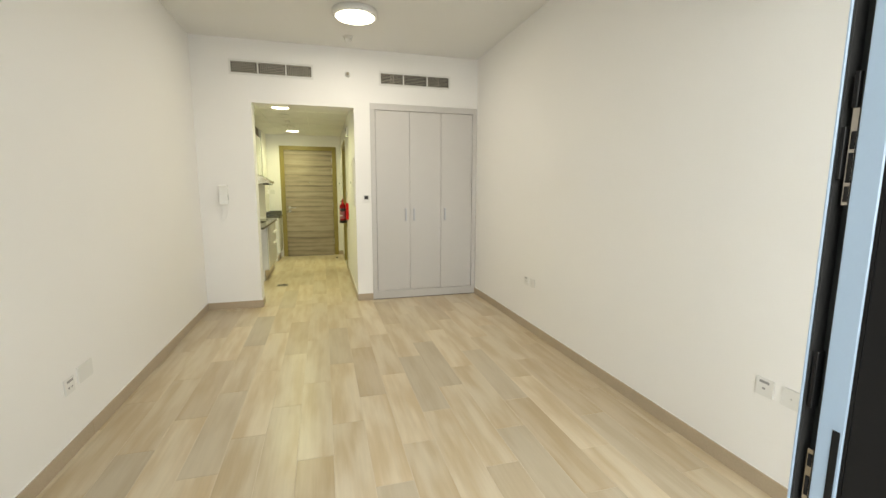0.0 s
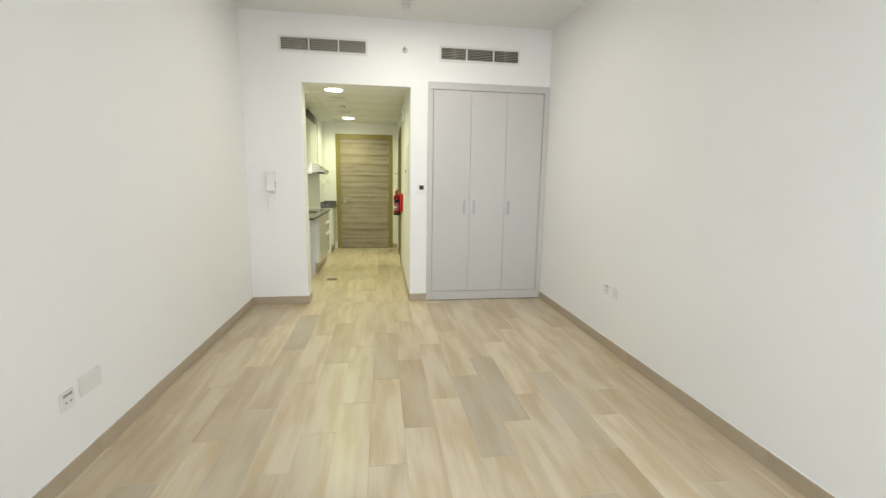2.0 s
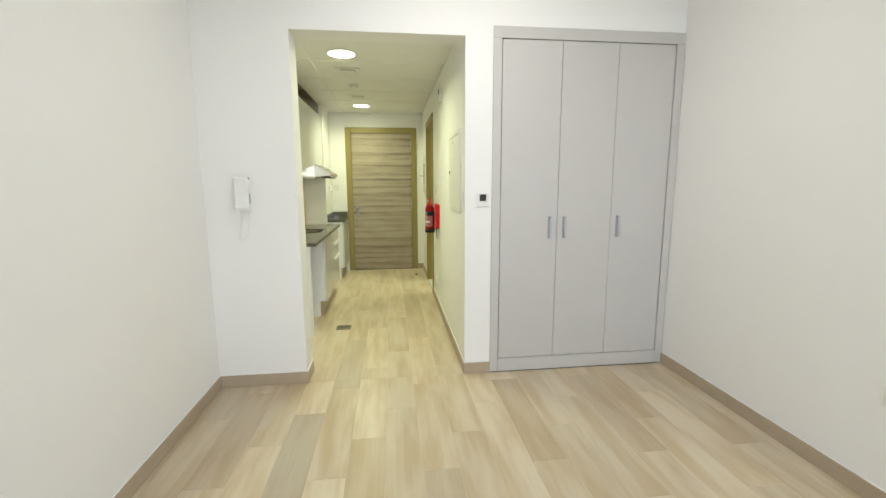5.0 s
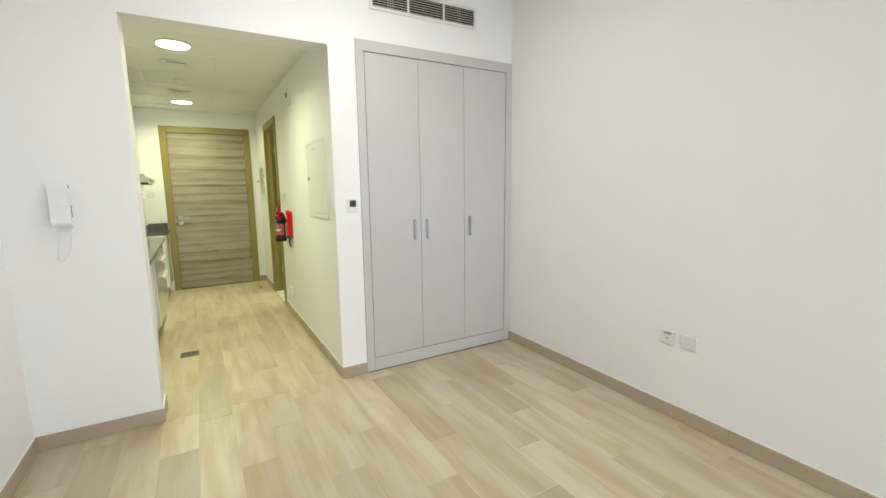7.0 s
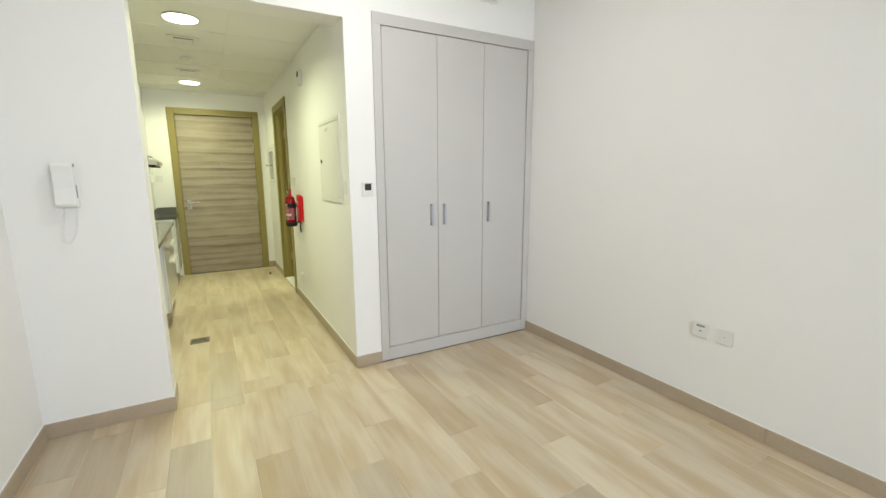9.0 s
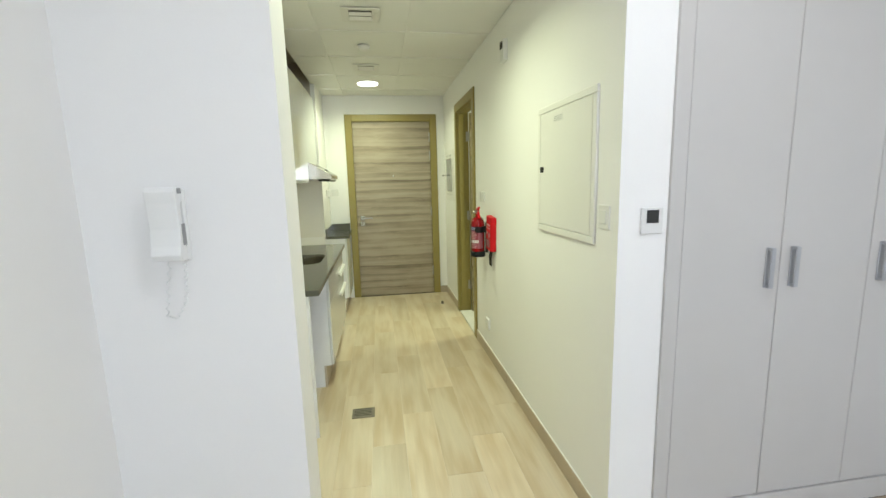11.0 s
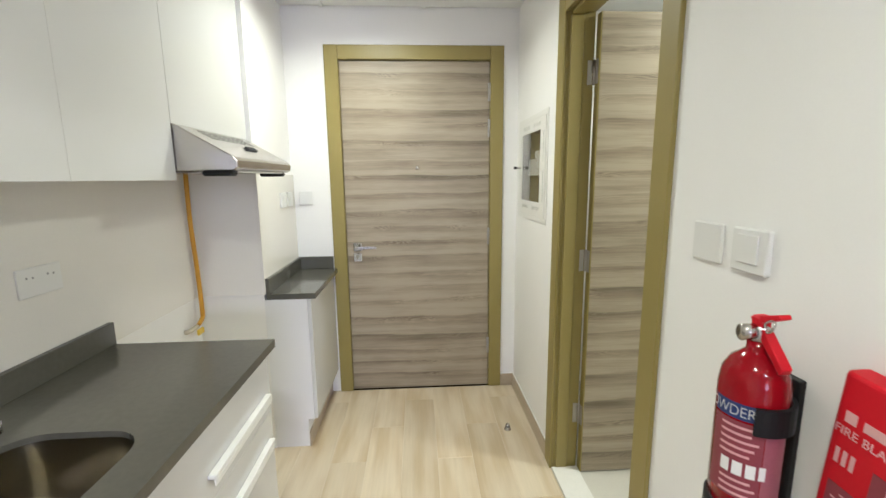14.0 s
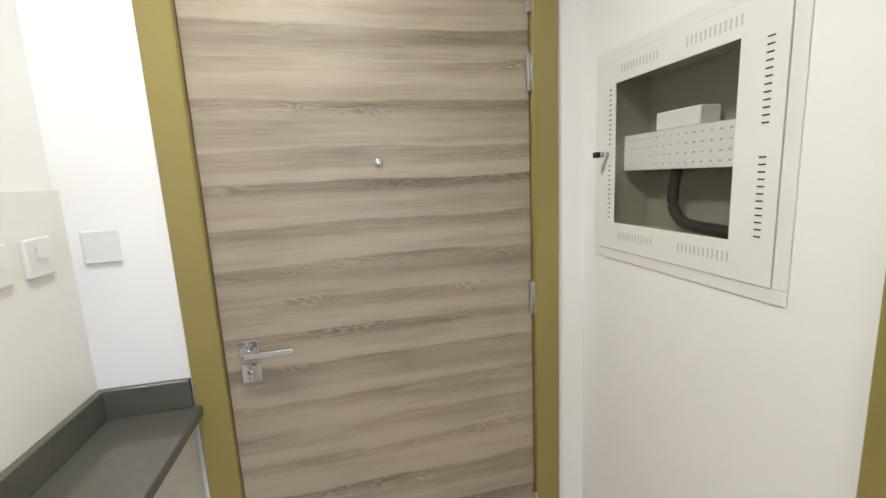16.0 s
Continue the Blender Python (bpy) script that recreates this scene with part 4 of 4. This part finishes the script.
tube(bm, [(EX - 0.012, EY - 0.022, EZ + 0.328), (EX - 0.016, EY - 0.034, EZ + 0.318), (EX - 0.012, EY - 0.042, EZ + 0.328), (EX - 0.008, EY - 0.034, EZ + 0.337), (EX - 0.012, EY - 0.022, EZ + 0.328)], 0.0018, 6)
part("safety_pin", bm, M_STEEL, ext, "steel safety pin ring")


def wrap(bm, r, z0, z1, a0, a1, n=16):
    """A strip of print round the cylinder, from angle a0 to a1."""
    lo, hi = [], []
    for k in range(n + 1):
        a = radians(a0 + (a1 - a0) * k / n)
        lo.append(bm.verts.new((EX + r * math.cos(a), EY + r * math.sin(a), z0)))
        hi.append(bm.verts.new((EX + r * math.cos(a), EY + r * math.sin(a), z1)))
    for k in range(n):
        bm.faces.new((lo[k], lo[k + 1], hi[k + 1], hi[k])).smooth = True


bm = bmesh.new()
wrap(bm, 0.0564, EZ + 0.056, EZ + 0.18, 165, 255)
part("label", bm, M_LABEL, ext, "dark pink instruction label")
bm = bmesh.new()
wrap(bm, 0.0564, EZ + 0.056, EZ + 0.18, 256, 300)
part("label", bm, M_SIDE, ext, "pale pink side panel of the label")
bm = bmesh.new()
wrap(bm, 0.0565, EZ + 0.183, EZ + 0.208, 165, 300)
part("band", bm, M_BLUE, ext, "dark blue band")
for k, (a0, a1) in enumerate(((190, 205), (210, 226), (231, 246), (251, 262))):
    bm = bmesh.new()
    wrap(bm, 0.057, EZ + 0.094, EZ + 0.116, a0, a1, 4)
    part("pictogram", bm, M_PLATE, ext, "white pictogram block")
for k in range(5):
    bm = bmesh.new()
    wrap(bm, 0.057, EZ + 0.125 + 0.011 * k, EZ + 0.129 + 0.011 * k, 185, 235 + 6 * (k % 3), 8)
    part("print", bm, M_PINK, ext, "pale line of print")
for k in range(3):
    bm = bmesh.new()
    wrap(bm, 0.057, EZ + 0.06 + 0.011 * k, EZ + 0.064 + 0.011 * k, 190, 240 + 8 * (k % 2), 8)
    part("print", bm, M_PINK, ext, "pale line of print")
curve = bpy.data.curves.new("words", "FONT")
curve.body, curve.size, curve.align_x, curve.align_y, curve.extrude = "POWDER", 0.023, "CENTER", "CENTER", 0.0003
holder = bpy.data.objects.new("words", curve)
letters = bpy.data.meshes.new_from_object(holder)
bpy.data.objects.remove(holder)
for v in letters.vertices:
    a = radians(190) + v.co.x / 0.0575
    v.co = (0.0575 * math.cos(a), 0.0575 * math.sin(a), 0.195 + v.co.y)
letters.materials.append(M_PLATE)
lettering = new("lettering", letters)
lettering.parent = ext
tagged(lettering, "white printed word on the blue band")
bm = boxes((XC - 0.014, XC - 0.0005, EY - 0.022, EY + 0.022, EZ + 0.02, EZ + 0.235), bevel=0.002)
part("bracket_plate", bm, M_BLACK, ext, "black wall bracket")
bm = bmesh.new()
out_r = [(EX + 0.066 * math.cos(radians(a)), EY + 0.066 * math.sin(radians(a))) for a in range(-125, 96, 10)]
in_r = [(EX + 0.0585 * math.cos(radians(a)), EY + 0.0585 * math.sin(radians(a))) for a in range(95, -126, -10)]
ring = out_r + in_r
m = len(ring)
for z, up in ((EZ + 0.168, False), (EZ + 0.210, True)):
    lay = [bm.verts.new((x, y, z)) for x, y in ring]
    half_n = m // 2
    for k in range(half_n - 1):
        f = (lay[k], lay[k + 1], lay[m - 2 - k], lay[m - 1 - k])
        bm.faces.new(f if up else f[::-1])
    if up:
        for k in range(m):
            bm.faces.new((low[k], low[(k + 1) % m], lay[(k + 1) % m], lay[k]))
    low = lay
bmesh.ops.recalc_face_normals(bm, faces=bm.faces)
part("clamp", bm, M_BLACK, ext, "black clamp collar")

ext.scale = (0.92, 0.92, 1.1)

# fire blanket case
FY0, FY1, FZ0, FZ1, FD = 6.89, 7.035, 0.925, 1.178, 0.042
fb = thing("fire_blanket_case", (XC, 6.962, FZ0), "red plastic fire blanket case with black pull straps", "fire blanket")
bm = bmesh.new()
prism(bm, [(XC - 0.0005, FY0), (XC - 0.0005, FY1), (XC - FD + 0.012, FY1), (XC - FD + 0.003, FY1 - 0.004), (XC - FD, FY1 - 0.012), (XC - FD, FY0 + 0.022), (XC - FD + 0.004, FY0 + 0.010), (XC - FD + 0.014, FY0 + 0.003)], 2, FZ0, FZ1, 0.005)
part("case", bm, M_REDP, fb)
FF = XC - FD
def words(text, size, at, parent, material, label):
    """Raised letters on a face that looks towards -x; 'at' is the middle of the line."""
    cu = bpy.data.curves.new("words", "FONT")
    cu.body, cu.size, cu.align_x, cu.align_y, cu.extrude = text, size, "CENTER", "CENTER", 0.0003
    tmp = bpy.data.objects.new("words", cu)
    me = bpy.data.meshes.new_from_object(tmp)
    bpy.data.objects.remove(tmp)
    base = Vector(at) - place_of(parent)
    for v in me.vertices:
        u, w, h = v.co
        v.co = (base.x - h, base.y - u, base.z + w)
    me.materials.append(material)
    ob = new("lettering", me)
    ob.parent = parent
    return tagged(ob, label)


FM = (FY0 + FY1) / 2 + 0.005
words("FIRE BLANKET", 0.0185, (FF - 0.0006, FM, 1.092), fb, M_PINK, "pale printed words")
part("logo_bar", boxes((FF - 0.0009, FF - 0.0001, FM - 0.048, FM + 0.022, 1.108, 1.122)), M_PINK, fb, "pale printed bar")
part("logo_bar", boxes((FF - 0.0009, FF - 0.0001, FM + 0.032, FM + 0.048, 1.107, 1.124)), M_PINK, fb, "pale printed block")
for k in range(3):
    part("pictogram", boxes((FF - 0.0009, FF - 0.0001, FM + 0.022 + 0.011 * k, FM + 0.028 + 0.011 * k, 1.04, 1.064)), M_PINK, fb, "pale pictogram")
part("label", boxes((FF - 0.0008, FF - 0.0001, FM - 0.048, FM - 0.002, 1.018, 1.062)), M_LABEL, fb, "dull pink printed label")
part("pictogram", boxes((FF - 0.0014, FF - 0.0009, FM - 0.04, FM - 0.022, 1.028, 1.056)), M_PINK, fb, "pale pictogram")
part("label", boxes((FF - 0.0008, FF - 0.0001, FM - 0.048, FM + 0.05, 0.946, 1.008)), M_LABEL, fb, "dull pink printed label")
for k in range(5):
    part("print", boxes((FF - 0.0014, FF - 0.0009, FM - 0.04, FM + 0.03 + 0.012 * (k % 2), 0.953 + k * 0.0105, 0.9555 + k * 0.0105)), M_PINK, fb, "line of print")
for y0 in (FY0 + 0.03, FY0 + 0.07):
    bm = bmesh.new()
    prism(bm, [(FF + 0.025, FZ0 - 0.0005), (FF + 0.021, FZ0 - 0.0005), (FF + 0.012, FZ0 - 0.055), (FF + 0.015, FZ0 - 0.118), (FF + 0.019, FZ0 - 0.118), (FF + 0.016, FZ0 - 0.055)], 1, y0, y0 + 0.024, 0.0)
    part("strap", bm, M_BLACK, fb, "black webbing pull strap")

fb.rotation_euler = (radians(4.5), 0, 0)
fb.location = (XC, 6.960, FZ0 - 0.016)


# ---- ceiling fittings and grilles ----
def round_lamp(name, x, y, z, r, deep, label, material, light_power, colour, spread=180, rim=0.86):
    t = thing(name, (x, y, z - deep), label, "ceiling light")
    bm = bmesh.new()
    lathe(bm, [(r * 0.93, -0.0005), (r, -0.002), (r, -deep + 0.006), (r - 0.004, -deep), (r * rim, -deep), (r * (rim - 0.01), -deep + 0.004)], (x, y, z), 2, 48)
    part("rim", bm, M_PLATE, t)
    bm = bmesh.new()
    lathe(bm, [(r * (rim - 0.012), -deep + 0.003), (r * (rim - 0.012), -deep - 0.002), (r * 0.7, -deep - 0.006), (r * 0.3, -deep - 0.008)], (x, y, z), 2, 48)
    part("diffuser", bm, material, t, "glowing opal diffuser")
    lamp(x, y, z - deep - 0.0095, r * 1.7, light_power, colour, spread)
    return t


round_lamp("ceiling_lamp", 0.39, 4.215, ZC, 0.205, 0.055, "round white surface-mounted ceiling lamp, lit", M_LAMP, LAMP_POWER, LAMP_COLOUR)
for y, share in ((6.17, 1.03), (8.57, 0.8)):
    round_lamp("downlight", -0.45, y, ZK, 0.115, 0.005, "round white recessed downlight, lit", M_LAMP2, DOWN_POWER * share, DOWN_COLOUR, 156, 0.94)
lamp(1.5, 7.85, ZK - 0.02, 0.25, BATH_POWER, DOWN_COLOUR)

det = thing("smoke_detector", (0.368, 4.9, ZC - 0.05), "small white smoke detector on the ceiling", "detector")
bm = bmesh.new()
lathe(bm, [(0.05, -0.0005), (0.05, -0.012), (0.042, -0.018)], (0.368, 4.9, ZC), 2, 28)
part("base", bm, M_PLATE, det)
bm = bmesh.new()
lathe(bm, [(0.034, -0.0185), (0.036, -0.04), (0.028, -0.052), (0.012, -0.055)], (0.368, 4.9, ZC), 2, 28)
part("sensor_head", bm, M_PLATE, det)
sp = thing("sidewall_sprinkler", (0.376, YB, 2.69), "small white sidewall sprinkler with a metal tip", "sprinkler")
bm = bmesh.new()
lathe(bm, [(0.032, -0.0005), (0.032, -0.008), (0.022, -0.014)], (0.376, YB, 2.706), 1, 24)
part("rosette", bm, M_PLATE, sp)
bm = bmesh.new()
lathe(bm, [(0.009, -0.0145), (0.008, -0.045), (0.016, -0.047), (0.016, -0.05)], (0.376, YB, 2.706), 1, 16)
part("tip", bm, M_BRASS, sp, "brass tip")
for y in (6.735, 7.955):
    v = thing("ceiling_vent", (-0.45, y, ZK - 0.01), "small square white ceiling air valve", "vent")
    bm = boxes((-0.565, -0.335, y - 0.115, y - 0.08, ZK - 0.006, ZK - 0.0006), (-0.565, -0.335, y + 0.08, y + 0.115, ZK - 0.006, ZK - 0.0006), (-0.565, -0.52, y - 0.0795, y + 0.0795, ZK - 0.006, ZK - 0.0006), (-0.38, -0.335, y - 0.0795, y + 0.0795, ZK - 0.006, ZK - 0.0006), bevel=0.001)
    part("frame", bm, M_PLATE, v)
    # flat dark sheet on the tile in place of a shaded opening
    part("opening_shade", boxes((-0.5195, -0.3805, y - 0.079, y + 0.079, ZK - 0.0025, ZK - 0.0006)), M_DARK, v, "near-black sheet for the shade in the opening")
    for k in range(2):
        yy = y - 0.035 + k * 0.07
        bm = bmesh.new()
        prism(bm, [(yy - 0.012, ZK - 0.003), (yy - 0.01, ZK - 0.003), (yy + 0.012, ZK - 0.016), (yy + 0.01, ZK - 0.016)], 0, -0.518, -0.382)
        part("slat", bm, M_PLATE, v)
d2 = thing("ceiling_detector", (-0.45, 7.345, ZK - 0.03), "small white detector on the corridor ceiling", "detector")
bm = bmesh.new()
lathe(bm, [(0.045, -0.0005), (0.045, -0.015), (0.03, -0.03), (0.01, -0.033)], (-0.45, 7.345, ZK), 2, 24)
part("base", bm, M_PLATE, d2)


def grille(x0, x1, z0, z1, uprights, only=()):
    """A long air grille in three bays of level blades, with uprights across all of them or at the few places in only."""
    g = thing("air_grille", ((x0 + x1) / 2, YB, z0), "white wall air grille in three bays with dark blades behind", "vent", group="wall grilles")
    fr = 0.022
    cols = [x0, x0 + (x1 - x0) / 3, x0 + 2 * (x1 - x0) / 3, x1]
    for h0, h1 in ((z0, z0 + fr), (z1 - fr, z1)):
        part("frame", boxes((x0, x1, YB - 0.01, YB - 0.0005, h0, h1), bevel=0.0015), M_PLATE, g)
    for i, x in enumerate(cols):
        a, b = (x, x + fr) if i == 0 else ((x - fr, x) if i == 3 else (x - 0.008, x + 0.008))
        part("mullion", boxes((a, b, YB - 0.01, YB - 0.0005, z0 + fr + 0.0003, z1 - fr - 0.0003), bevel=0.0015), M_PLATE, g)
    # dark sheet on the solid wall paints the shade behind the blades
    part("duct_shade", boxes((x0 + fr, x1 - fr, YB - 0.0018, YB - 0.0004, z0 + fr, z1 - fr)), M_DARK, g, "near-black sheet for the shade behind the blades")
    for i in range(3):
        a, b = cols[i] + (fr if i == 0 else 0.008), cols[i + 1] - (fr if i == 2 else 0.008)
        for k in range(7):
            zz = z0 + fr + (z1 - z0 - 2 * fr) * (k + 0.5) / 7
            bm = bmesh.new()
            prism(bm, [(YB - 0.0095, zz - 0.0052), (YB - 0.0085, zz - 0.0058), (YB - 0.0025, zz + 0.0012), (YB - 0.0035, zz + 0.0018)], 0, a, b)
            part("blade", bm, M_GRILLE, g, "grey level blade")
        for j in range(1, uprights if len(only) == 0 else 14):
            if only and (i, j) not in only:
                continue
            xx = a + (b - a) * j / (uprights if len(only) == 0 else 14)
            part("upright", boxes((xx - 0.002, xx + 0.002, YB - 0.0125, YB - 0.0098, z0 + fr, z1 - fr)), M_GRILLE, g, "thin upright blade")


M_GRILLE = mat("grille_blades", (0.50, 0.46, 0.39), 0.5, vary=0.05)
grille(-0.886, -0.006, 2.622, 2.782, 13)
grille(0.74, 1.622, 2.61, 2.77, 0, ((0, 6), (0, 7), (0, 8), (2, 6), (2, 7)))

# floor drain in the corridor, door stop
fd = thing("floor_hatch", (-0.555, 6.42, 0.0), "small steel floor drain cover set in the planks", "drain cover")
part("cover", boxes((-0.625, -0.485, 6.368, 6.475, 0.0005, 0.0085), bevel=0.001), M_DRAIN, fd)
for k in range(5):
    y = 6.385 + k * 0.018
    part("slot", boxes((-0.61, -0.505, y, y + 0.006, 0.0086, 0.0089)), M_DARK, fd, "dark slot")
ds = thing("door_stop", DOOR_STOP, "small steel floor door stop with a rubber ring", "door stop")
bm = bmesh.new()
lathe(bm, [(0.02, 0.0), (0.02, 0.004), (0.012, 0.006), (0.012, 0.03), (0.01, 0.033)], DOOR_STOP, 2, 20)
part("post", bm, M_STEEL, ds)
bm = bmesh.new()
lathe(bm, [(0.0122, 0.016), (0.0138, 0.018), (0.0138, 0.023), (0.0122, 0.025)], DOOR_STOP, 2, 20)
part("ring", bm, M_BLACK, ds, "black rubber ring")

# ---- sliding balcony door ----
sd = thing("sliding_door", (0.65, 0.4730, 0), "white aluminium sliding balcony door standing open", "door")
JX = 0.914
part("jamb_cover", boxes((JX, JX + 0.05, 0.5510, 0.5550, 0, WOT - 0.05), bevel=0.001), M_ALU, sd)
# groove faces coloured near-black so the groove's shade is in the paint
part("channel", boxes((JX + 0.034, JX + 0.05, 0.5195, 0.5505, 0, WOT - 0.05)), M_DARK, sd, "back of the lock channel, darkened for shade")
part("channel_lip", boxes((JX + 0.004, JX + 0.0335, 0.5195, 0.5225, 0, WOT - 0.05)), M_DARK, sd, "channel lip, darkened for shade")
part("channel_shade", boxes((JX + 0.003, JX + 0.0335, 0.5465, 0.5505, 0, WOT - 0.05)), M_DARK, sd, "near-black sheet for the shaded side of the groove")
part("leaf_stile", boxes((JX, JX + 0.075, 0.4780, 0.5190, 0, WOT - 0.05), bevel=0.002), M_ALU, sd, "pale aluminium leaf stile")
part("leaf_seal", boxes((JX + 0.002, JX + 0.075, 0.4715, 0.4775, 0, WOT - 0.05)), M_BLACK, sd, "black rubber seal")
part("pull_slot", boxes((JX - 0.0012, JX - 0.0002, 0.4830, 0.4950, 0.76, 0.965), bevel=0.0003), M_BLACK, sd, "dark finger-pull slot")
for z0, z1 in ((0.80, 0.905), (1.365, 1.53)):
    strike = part("strike_plate", boxes((JX + 0.006, JX + 0.008, 0.5228, 0.5340, z0, z1), bevel=0.0006), M_STEEL, sd, "steel lock strike plate")
    for a0, a1 in ((0.81, 0.85), (0.87, 0.895)) if z0 < 1 else ((1.371, 1.398), (1.404, 1.455), (1.461, 1.491)):
        part("slot", boxes((JX + 0.0045, JX + 0.0058, 0.5245, 0.5315, a0, a1), bevel=0.0006), M_BLACK, strike, "black lock slot")
for z0, z1, y0 in ((0.985, 1.095, 0.534), (1.41, 1.50, 0.538), (1.53, 1.59, 0.527)):
    part("lock_block", boxes((JX + 0.002, JX + 0.02, y0, y0 + 0.008, z0, z1), bevel=0.001), M_BLACK, sd, "black lock block")
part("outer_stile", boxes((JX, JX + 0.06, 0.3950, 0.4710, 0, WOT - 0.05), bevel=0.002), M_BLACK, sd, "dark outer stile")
part("left_stile", boxes((WO0, WO0 + 0.03, 0.4330, 0.5550, 0, WOT - 0.05), bevel=0.002), M_ALU, sd)
part("head_rail", boxes((WO0, WO1, 0.4330, 0.5550, WOT - 0.0495, WOT), bevel=0.002), M_ALU, sd)
part("right_stile", boxes((WO1 - 0.05, WO1, 0.4330, 0.5550, 0, WOT - 0.05), bevel=0.002), M_ALU, sd)
part("bottom_rail", boxes((JX + 0.0755, WO1 - 0.0505, 0.4730, 0.5190, 0, 0.08), bevel=0.002), M_ALU, sd)
gp = part("pane", boxes((JX + 0.0755, WO1 - 0.0505, 0.4930, 0.5010, 0.0805, WOT - 0.05)), M_GLASS, sd, "clear glass pane")
gp.visible_shadow = False
part("track", boxes((WO0 + 0.0305, JX - 0.0005, 0.4330, 0.5550, 0.0, 0.012), bevel=0.001), M_ALU, sd)

# ---- bathroom floor of grey tiles ----
wet = solo("floor_bathroom", boxes((XC + TW, XR, 6.35, YD, 0.0025, 0.004)), M_MARBLE, kind="structure", origin=(0, 0, 0))
for ix in range(3):
    for iy in range(5):
        x0, y0 = XC + TW + 0.001 + ix * 0.474, 6.352 + iy * 0.577
        part("tile", boxes((x0 + 0.0015, min(x0 + 0.4725, XR), y0 + 0.0015, min(y0 + 0.5755, YD), 0.0041, 0.007), bevel=0.001), M_WET, wet)

# ---- floor of plank tiles ----
floor = solo("floor", boxes((XL, XR, 0.556, YB, -0.1, -0.0014), (XK, XC, YB, YD, -0.1, -0.0014), (XC + TW, XR, 6.35, YD, -0.1, 0.002)), M_GROUT, kind="structure", origin=(0, 0, 0))
PW, PL, G = 0.184, 0.905, 0.002
cache = {}


def plank(x0, x1, y0, y1, tone):
    key = (round(x1 - x0, 3), round(y1 - y0, 3), tone)
    if key not in cache:
        bm = bmesh.new()
        w, l = (x1 - x0) / 2 - G / 2, (y1 - y0) / 2 - G / 2
        c = 0.0012
        rings = [[bm.verts.new((sx * (w - i), sy * (l - i), z)) for sx, sy in ((-1, -1), (1, -1), (1, 1), (-1, 1))] for i, z in ((0, -0.009), (0, -c), (c, 0))]
        for p, q in zip(rings, rings[1:]):
            for k in range(4):
                bm.faces.new((p[k], p[(k + 1) % 4], q[(k + 1) % 4], q[k]))
        bm.faces.new(rings[-1])
        me = bpy.data.meshes.new("plank")
        bm.to_mesh(me)
        bm.free()
        me.materials.append(M_PLANKS[tone])
        cache[key] = me
    ob = new("plank", cache[key])
    ob.parent = floor
    ob.location = ((x0 + x1) / 2, (y0 + y1) / 2, 0.0)


# courses a third of a tile out of step; the tiles that stand out as grey (1) or tan (2), by course and place in it
TONES = {(4, 0): 1, (4, 2): 1, (5, 3): 1, (8, 1): 1, (11, 0): 1, (11, 2): 2, (12, 1): 1, (12, -1): 1, (14, 0): 1, (14, 2): 2,
         (16, 0): 2, (17, 0): 2, (17, -1): 2, (18, 1): 2, (9, 1): 2, (6, 2): 2, (3, 1): 2, (2, 2): 2, (15, 3): 2, (1, 3): 1, (8, 5): 2}
rnd = random.Random(7)
course = 0
x = PLANK_X
while x < XR:
    y, row = 1.84 - 2 * PL + PL / 3 * (course % 3), -2
    while y < YD:
        tone = TONES.get((course, row), rnd.choice((0, 0, 0, 2, 1)) if row < 0 else 0)
        for ya, yb, xa, xb in ((0.556, YB, XL, XR), (YB, YD, XK, XC)):
            u0, u1, v0, v1 = max(x, xa), min(x + PW, xb), max(y, ya), min(y + PL, yb)
            if u1 - u0 > 0.01 and v1 - v0 > 0.01:
                plank(u0, u1, v0, v1, tone)
        y += PL
        row += 1
    x += PW
    course += 1
